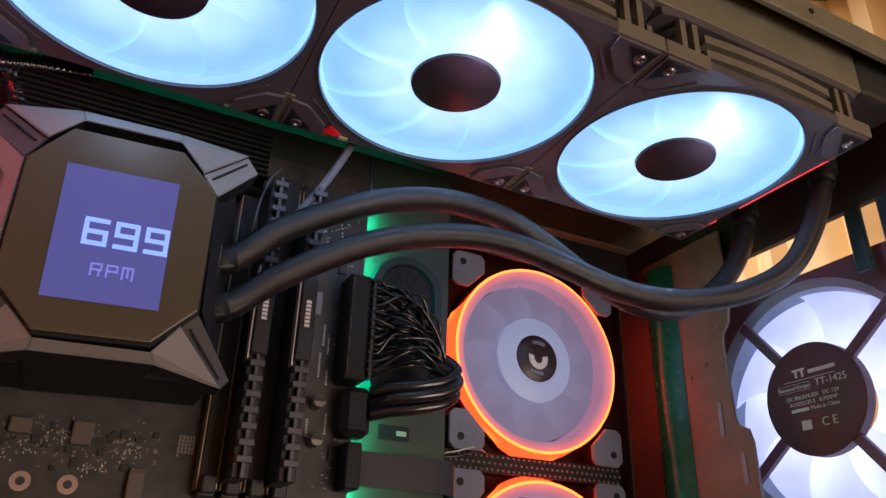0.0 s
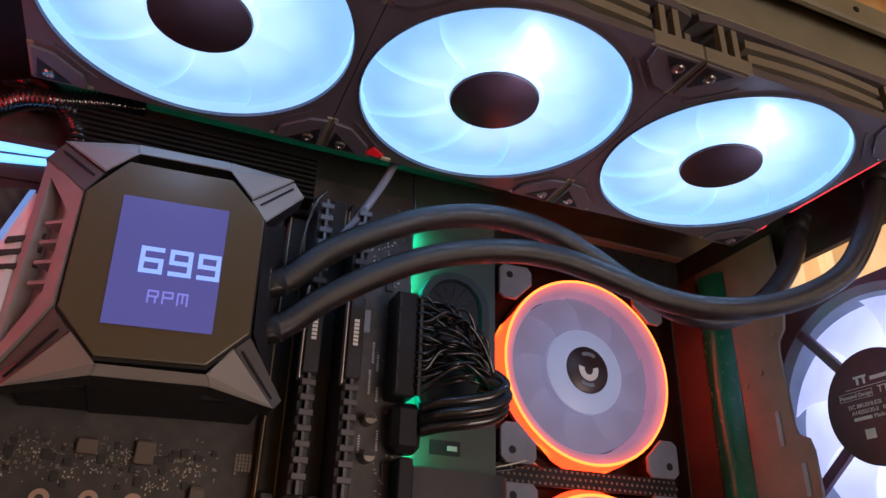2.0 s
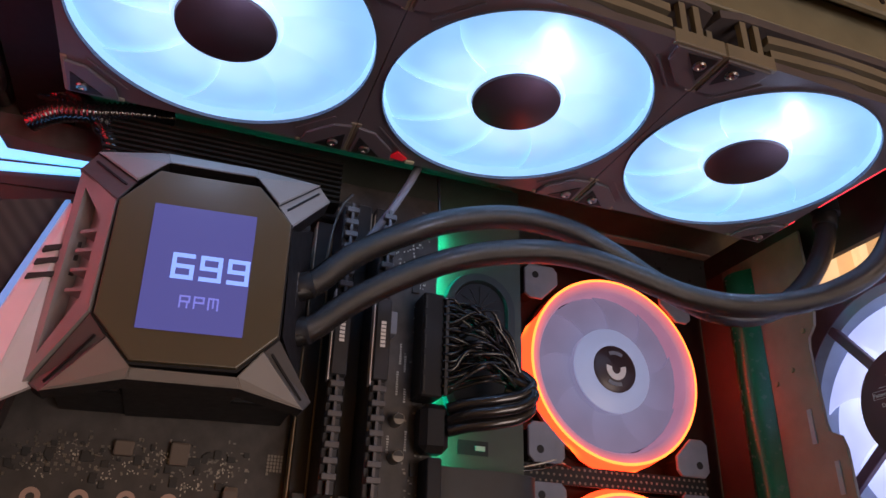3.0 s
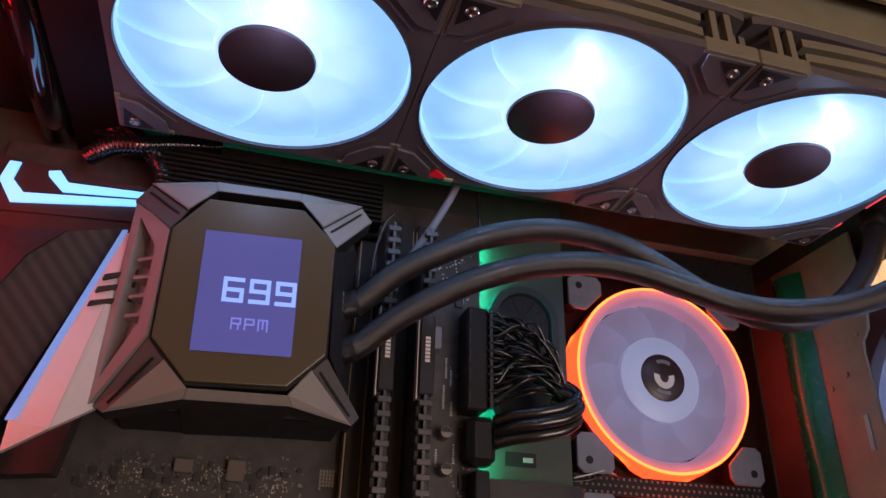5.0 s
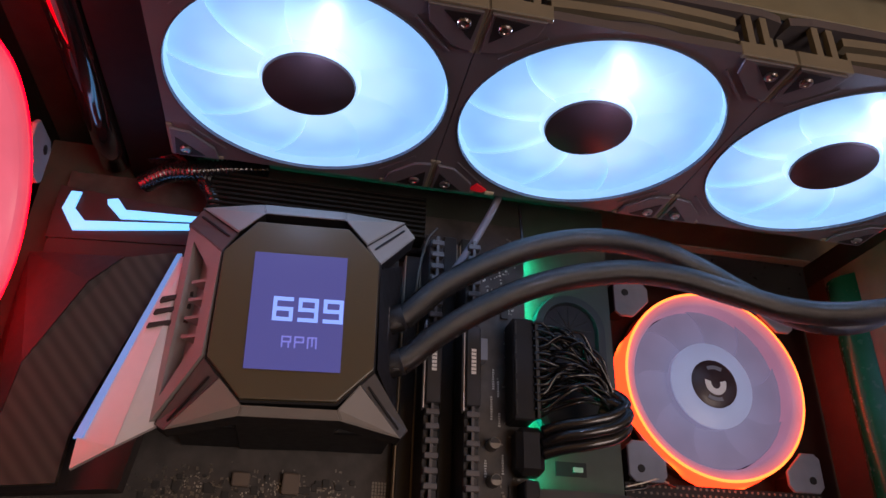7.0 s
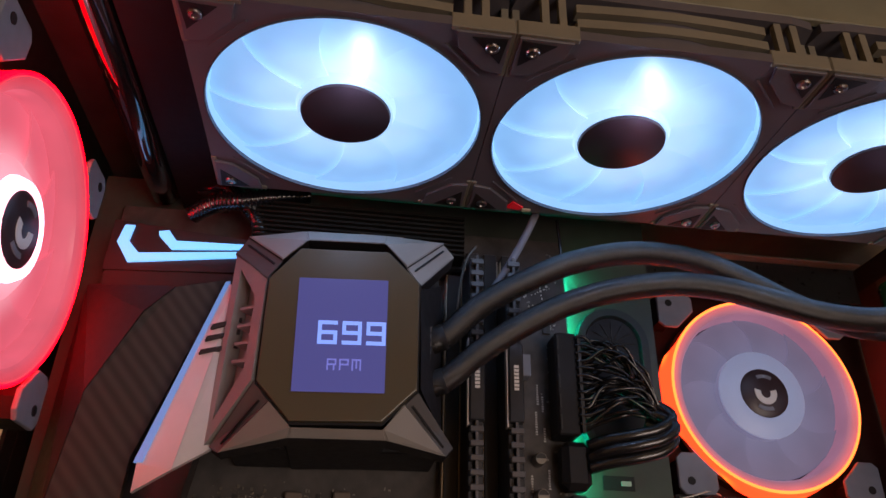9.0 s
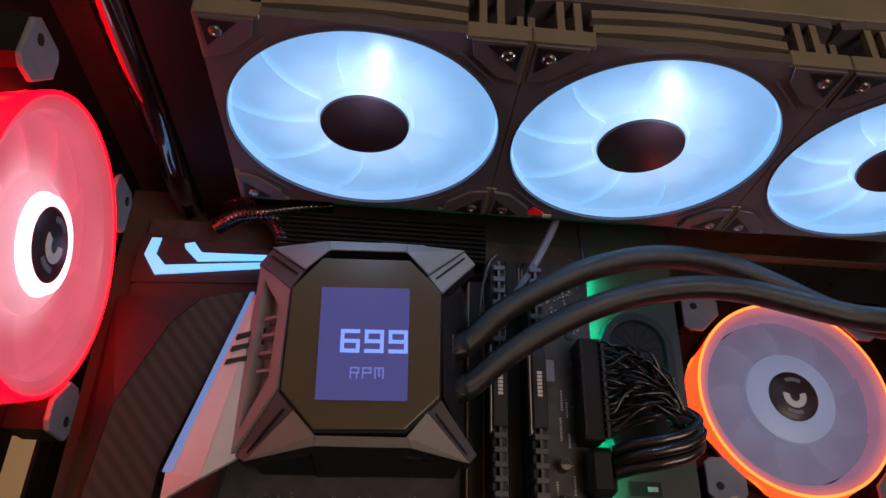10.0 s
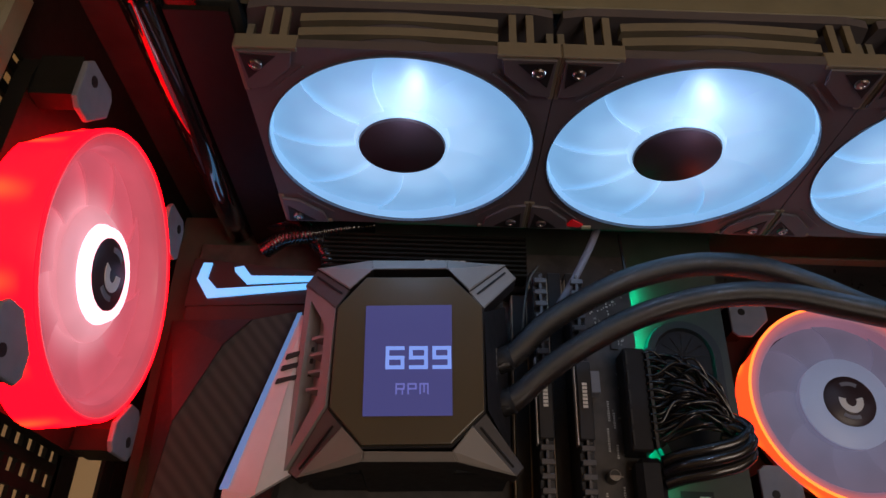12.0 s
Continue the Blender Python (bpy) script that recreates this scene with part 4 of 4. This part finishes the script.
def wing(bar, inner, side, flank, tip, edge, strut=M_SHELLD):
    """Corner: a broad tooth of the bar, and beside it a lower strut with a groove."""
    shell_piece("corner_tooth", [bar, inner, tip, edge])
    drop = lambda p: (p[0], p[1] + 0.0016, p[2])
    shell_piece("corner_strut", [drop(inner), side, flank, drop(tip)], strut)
    A, B = Vector(drop(inner)).lerp(Vector(side), 0.32), Vector(drop(tip)).lerp(Vector(flank), 0.32)
    s, e = A.lerp(B, 0.10), A.lerp(B, 0.88)
    d = (Vector((e.x, 0, e.z)) - Vector((s.x, 0, s.z))).normalized()
    n = Vector((-d.z, 0, d.x)) * 0.0004
    up = Vector((0, -0.0005, 0))
    part("groove", slab([s + n + up, e + n + up, e - n + up, s - n + up], 0.0012), M_DARK, pump)

# Upper right strut keeps the lit shell colour, the others the shaded copy.
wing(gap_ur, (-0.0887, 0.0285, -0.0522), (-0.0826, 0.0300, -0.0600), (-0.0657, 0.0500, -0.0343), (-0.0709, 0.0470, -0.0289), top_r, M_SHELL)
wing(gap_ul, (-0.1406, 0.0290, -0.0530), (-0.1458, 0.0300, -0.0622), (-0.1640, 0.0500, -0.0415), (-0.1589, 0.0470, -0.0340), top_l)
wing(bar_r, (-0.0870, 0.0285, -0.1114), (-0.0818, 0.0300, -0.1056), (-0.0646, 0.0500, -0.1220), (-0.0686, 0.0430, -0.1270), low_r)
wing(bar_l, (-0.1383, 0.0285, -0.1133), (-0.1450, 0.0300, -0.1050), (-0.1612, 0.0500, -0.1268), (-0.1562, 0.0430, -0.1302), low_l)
part("right_side", slab([(-0.0822, 0.0320, -0.0610), (-0.0700, 0.0620, -0.0440), (-0.0685, 0.0620, -0.1130), (-0.0806, 0.0320, -0.1040)], 0.010), M_DARK, pump)
for i in range(5):
    part("side_mark", box(-0.0762, -0.0756, 0.0462, 0.0478, -0.0735 - 0.0034 * i, -0.0713 - 0.0034 * i), M_DIMPRINT, pump)
# intake side: a framed opening with short fins over a recessed back
def side_point(u, z):
    return Vector((-0.1460 - 0.0172 * u, 0.0302 + 0.0200 * u, z))
outer = [side_point(0, -0.0624), side_point(1, -0.0412), side_point(1, -0.1268), side_point(0, -0.1049)]
hole = [side_point(0.25, -0.0680), side_point(0.80, -0.0510), side_point(0.86, -0.1170), side_point(0.25, -0.0990)]
back = Vector((0.005, 0.006, 0))
part("intake_frame", loft([outer, hole, [p + back for p in hole], [p + back for p in outer]], close=True), M_SHELL, pump)
part("intake_back", slab([p + back * 0.9 for p in hole], 0.001), M_SHELL, pump)
for i in range(4):
    z = -0.0722 - 0.0077 * i
    f = [side_point(0.22, z), side_point(0.62, z + 0.0016), side_point(0.64, z + 0.0016) + back, side_point(0.22, z) + back]
    b = bmesh.new()
    loft([f, [p + Vector((0, 0, -0.0013)) for p in f]], b)
    part("intake_fin", b, M_SHELL, pump)
part("skirt", prism([(-0.156, -0.036), (-0.071, -0.034), (-0.069, -0.122), (-0.1565, -0.124)], 0.0625, PY - 0.001, "y", 0.002), M_DARK, pump)

# display characters built from straight strokes
SEG = {"a": (0, 1, 1, 1), "b": (1, 1, 1, 0.5), "c": (1, 0.5, 1, 0), "d": (0, 0, 1, 0), "e": (0, 0.5, 0, 0), "f": (0, 1, 0, 0.5), "g": (0, 0.5, 1, 0.5)}
GLYPH = {"6": "afgedc", "9": "abcdfg"}
def digits(text, x, z, w, h, s):
    tilt = pose(-0.1137, 0, -0.0848, 0, -2.3, 0)
    for ch in text:
        for q in GLYPH[ch]:
            x0, z0, x1, z1 = SEG[q]
            xa, xb = sorted((x + x0 * w, x + x1 * w))
            za, zb = sorted((z + z0 * h, z + z1 * h))
            k = 0.0004 if q in "adg" else 0.0
            part("stroke", box(xa - s / 2, xb + s / 2, 0.0266 - k / 4, 0.0269, za - s / 2, zb + s / 2), M_DIGIT, lcd, m=tilt)
        x += w + s * 2.25
    # unit letters of thin straight strokes
    for x0, marks in ((-0.0046, ((0, 0, 0, 1), (0, 1, 1, 1), (1, 1, 1, 0.5), (0, 0.5, 1, 0.5), (0.8, 0.5, 0.8, 0))),
                      (0.0002, ((0, 0, 0, 1), (0, 1, 1, 1), (1, 1, 1, 0.5), (0, 0.5, 1, 0.5))),
                      (0.0050, ((0, 0, 0, 1), (0, 1, 1, 1), (1, 1, 1, 0), (0.5, 1, 0.5, 0.2)))):
        for k, (xa, za, xb, zb) in enumerate(marks):
            a, c = sorted((x0 + xa * 0.0031, x0 + xb * 0.0031)), sorted((-0.0150 + za * 0.0040, -0.0150 + zb * 0.0040))
            part("unit_stroke", box(a[0] - 0.0003, a[1] + 0.0003, 0.0268 - 0.00004 * k, 0.02695, c[0] - 0.0003, c[1] + 0.0003), M_DIM, lcd, m=tilt)
digits("699", -0.0084, -0.0040, 0.0062, 0.0083, 0.0015)

# ---------------------------------------------------------------- hoses
def hose(pts, r=0.0054):
    t = thing("coolant_hose", "black braided coolant hose from pump to radiator", "hose", group="coolant hoses")
    part("sleeve", tube(pts, r, 24, 10, uv=True), M_BRAID, t)
    part("end_fitting", tube([pts[0], pts[1]], r * 1.06, 20, 2), M_DARK, t, "black swivel fitting")
    part("end_fitting", tube([Vector(pts[-2]).lerp(Vector(pts[-1]), 0.55), pts[-1]], r * 1.18, 20, 2), M_DARK, t, "black crimped end sleeve")
    return t

hose([(-0.080, 0.0536, -0.0775), (-0.069, 0.0512, -0.0733), (-0.054, 0.0483, -0.0591), (-0.034, 0.0446, -0.0467), (-0.012, 0.0405, -0.037), (0.015, 0.0367, -0.0314), (0.043, 0.0361, -0.0324), (0.066, 0.0371, -0.0394),
      (0.094, 0.0405, -0.0495), (0.122, 0.0425, -0.0568), (0.146, 0.0415, -0.0568), (0.168, 0.0395, -0.0475), (0.187, 0.038, -0.031), (0.200, 0.0355, -0.010), (0.205, 0.034, 0.012)])
hose([(-0.080, 0.0581, -0.0963), (-0.068, 0.054, -0.0921), (-0.053, 0.0499, -0.0795), (-0.035, 0.0445, -0.0678), (-0.015, 0.0391, -0.0581), (0.006, 0.0344, -0.052), (0.029, 0.0297, -0.0493), (0.05, 0.0262, -0.0513),
      (0.072, 0.0232, -0.0573), (0.094, 0.0193, -0.0637), (0.117, 0.0157, -0.0652), (0.143, 0.0094, -0.0619), (0.165, 0.0015, -0.0541), (0.182, -0.006, -0.0420), (0.194, -0.0115, -0.0225), (0.2015, -0.0152, -0.0035), (0.2055, -0.017, 0.012)])
part("hose_socket", tube([(-0.090, 0.0560, -0.0805), (-0.077, 0.0530, -0.0765)], 0.0064, 20, 2), M_DARK, pump)
part("hose_socket", tube([(-0.090, 0.0600, -0.0990), (-0.077, 0.0570, -0.0955)], 0.0064, 20, 2), M_DARK, pump)

# ---------------------------------------------------------------- cables
def power_cable():
    t = thing("power_cable", "power cable of many thin black wires fanning from its plug", "cable")
    part("plug", box(-0.0090, 0.0020, 0.0870, PY - 0.0003, -0.104, -0.0525, 0.0008), M_DARK, t, "black power plug")
    for i in range(5):
        part("plug_rib", box(-0.0080, -0.0072, 0.0862, 0.0869, -0.1015 + 0.0100 * i, -0.0945 + 0.0100 * i), M_CHIP, t)
    part("plug_frame", box(0.0021, 0.0036, 0.0850, 0.0880, -0.103, -0.0535), M_CHIP, t)
    r = random.Random(9)
    for i in range(12):
        for j in range(4):
            z = -0.0555 - 0.0039 * i
            y = 0.0865 + 0.0035 * j
            ex, ez = 0.0400 + r.uniform(-0.003, 0.002), -0.0885 - 0.0006 * i + r.uniform(-0.002, 0.002)
            mid = (0.018 + r.uniform(-0.004, 0.005), 0.083 + r.uniform(-0.008, 0.008), z * 0.8 - 0.0125 + r.uniform(-0.006, 0.006))
            mid2 = (0.032 + r.uniform(-0.003, 0.003), 0.084 + r.uniform(-0.006, 0.006), (z + 2 * ez) / 3 + 0.006 + r.uniform(-0.004, 0.004))
            b = tube([(0.001, y, z), (0.006 + 0.001 * j, y - 0.002, z), mid, mid2, (ex, 0.086 + r.uniform(-0.004, 0.004), ez)], 0.00082, 6, 6)
            part("wire", b, M_WIRE, t)
    for k, (dz, dy) in enumerate(((0.0, 0.0), (-0.0055, -0.002), (-0.0105, 0.001))):
        b = tube([(0.034, 0.087 + dy, -0.086 + dz), (0.041, 0.084 + dy, -0.089 + dz), (0.0445, 0.080 + dy, -0.0945 + dz), (0.038, 0.079 + dy, -0.1005 + dz),
                  (0.026, 0.080 + dy, -0.104 + dz), (0.014, 0.084 + dy, -0.106 + dz), (0.006, 0.090, -0.108 + dz)], 0.0028, 12, 8)
        part("sleeve", b, M_WIRE, t)
    part("second_plug", box(-0.007, 0.007, 0.089, PY - 0.0003, -0.1285, -0.1060, 0.003), M_DARK, t)

power_cable()

def grommet():
    t = thing("cable_grommet", "oval black rubber cable grommet in the tray", "grommet")
    def oval(rx, rz, cx=0.0285, cz=-0.070, n=40):
        pts = []
        for i in range(n):
            a = 2 * math.pi * i / n
            x, z = rx * math.cos(a), rx * math.sin(a)
            pts.append((cx + x, cz + z + math.copysign(rz - rx, math.sin(a))))
        return pts
    o, i_ = oval(0.0205, 0.042), oval(0.0145, 0.036)
    b = loft([[(x, 0.1080, z) for x, z in o], [(x, 0.1045, z) for x, z in oval(0.0195, 0.041)], [(x, 0.1045, z) for x, z in oval(0.0155, 0.037)], [(x, 0.1080, z) for x, z in i_]], close=True)
    part("lip", b, M_GROM, t, smooth=True)
    part("membrane", prism(i_, 0.1068, 0.1076), M_DARK, t)
    for k in range(7):
        a = math.pi * k / 6
        p = (0.0285 + 0.012 * math.cos(a), -0.048 + 0.012 * math.sin(a))
        part("slit", tube([(0.0285, 0.1066, -0.048), (p[0], 0.1066, p[1])], 0.0003, 5, 2), M_CHIP, t)

grommet()

def ribbon():
    t = thing("ribbon_cable", "flat dark grey ribbon cable plugged into the motherboard edge", "cable")
    b = bmesh.new()
    line = spline([(0.001, 0.094, 0), (0.012, 0.093, 0), (0.030, 0.094, 0), (0.048, 0.096, 0), (0.056, 0.102, 0), (0.056, 0.112, 0), (0.050, 0.116, 0)], 6)
    rings = [[(p.x, p.y, -0.1335 - 0.03 * max(0, p.x - 0.04)), (p.x, p.y, -0.1485 - 0.03 * max(0, p.x - 0.04)), (p.x - 0.0003, p.y + 0.0008, -0.1485), (p.x - 0.0003, p.y + 0.0008, -0.1335)] for p in line]
    loft(rings, b)
    part("band", b, M_RIBBON, t, smooth=True)
    part("plug", box(-0.004, 0.003, 0.088, PY - 0.0003, -0.151, -0.131, 0.0006), M_DARK, t)

ribbon()

def thin_cable(pts, r, label, material):
    solid("thin_cable", tube(pts, r, 8, 8), material, label, "cable")

thin_cable([(-0.0205, 0.070, 0.006), (-0.026, 0.070, -0.007), (-0.035, 0.070, -0.025), (-0.045, 0.071, -0.042)], 0.0020, "grey sleeved thin cable rising from the memory", M_RUBBER)
thin_cable([(-0.0505, 0.078, -0.012), (-0.0555, 0.077, -0.020), (-0.0585, 0.077, -0.034), (-0.060, 0.078, -0.050)], 0.0006, "thin pale wire beside the memory", M_TIN)
thin_cable([(-0.008, 0.075, 0.006), (-0.007, 0.075, -0.010), (-0.006, 0.076, -0.024)], 0.0008, "thin dark wire hanging at the board edge", M_WIRE)
thin_cable([(0.0690, 0.1400, -0.1215), (0.0790, 0.1385, -0.1190), (0.0880, 0.1385, -0.1165), (0.0950, 0.1410, -0.1180)], 0.0005, "thin orange-lit fan wire between two fans", M_SOLDER)
thin_cable([(0.0660, 0.1400, -0.1240), (0.0780, 0.1382, -0.1222), (0.0900, 0.1388, -0.1185), (0.0990, 0.1410, -0.1200)], 0.0005, "thin dark fan wire between two fans", M_WIRE)
# slot in the tray with a pale tab
tab = thing("tray_slot", "black slot with a pale tab in the tray", "slot")
part("recess", box(0.018, 0.034, 0.1078, 0.1083, -0.1245, -0.1175), M_DARK, tab)
part("tab", box(0.027, 0.032, 0.1070, 0.1077, -0.1222, -0.1200), M_SILK, tab)

# pale header block and ribbed cable at the board edge
head = thing("pin_header", "small pale grey pin header on the motherboard", "connector")
part("body", box(-0.0245, -0.0198, 0.094, PY - 0.0003, -0.0740, -0.0625, 0.0004), M_RUBBER, head)

def ribbed_cable(pts, r):
    t = thing("ribbed_cable", "gloss black ribbed cable above the motherboard cover", "cable", group="ribbed cables")
    part("sleeve", tube(pts, lambda u: r * (1 + 0.16 * math.sin(u * 190)), 14, 22), M_GLOSS, t)

ribbed_cable([(-0.196, 0.088, -0.002), (-0.184, 0.080, 0.001), (-0.170, 0.077, 0.002), (-0.155, 0.079, 0.007), (-0.140, 0.086, 0.014)], 0.0046)
ribbed_cable([(-0.196, 0.090, 0.016), (-0.180, 0.084, 0.012), (-0.164, 0.080, -0.004), (-0.158, 0.082, -0.016)], 0.0040)

# red edge glow added on the last fan's end, and the plug between two fans
strip = thing("edge_glow_strip", "thin emitting strip added for the red reflection on the fan end", "light strip")
# Thin emitting bars stand in for the red line reflected on the edge.
part("glow_bar", box(0.1805, 0.1818, -0.040, 0.018, 0.0005, 0.0018, 0.0003), M_STRIP, strip)
part("glow_bar", box(0.1805, 0.1818, 0.034, 0.046, 0.0005, 0.0018, 0.0003), M_STRIP, strip)
plug = thing("fan_plug", "cream fan plug tip with a red wedge for the glow on the frame", "plug")
# Red wedge is added for the soft red glow on the fan frame.
part("body", prism([(-0.0370, 0.0500), (-0.0310, 0.0545), (-0.0330, 0.0570), (-0.0400, 0.0560)], -0.0012, -0.0002, "z", 0.0004), mat("red_frame_glow", (0.5, 0.02, 0.02), 0.4, emit=(1.0, 0.004, 0.01), estr=0.16), plug)
part("plug_tip", box(-0.0315, -0.0270, 0.0555, 0.0580, -0.0014, -0.0004, 0.0003), M_CREAM, plug, "cream plug tip")
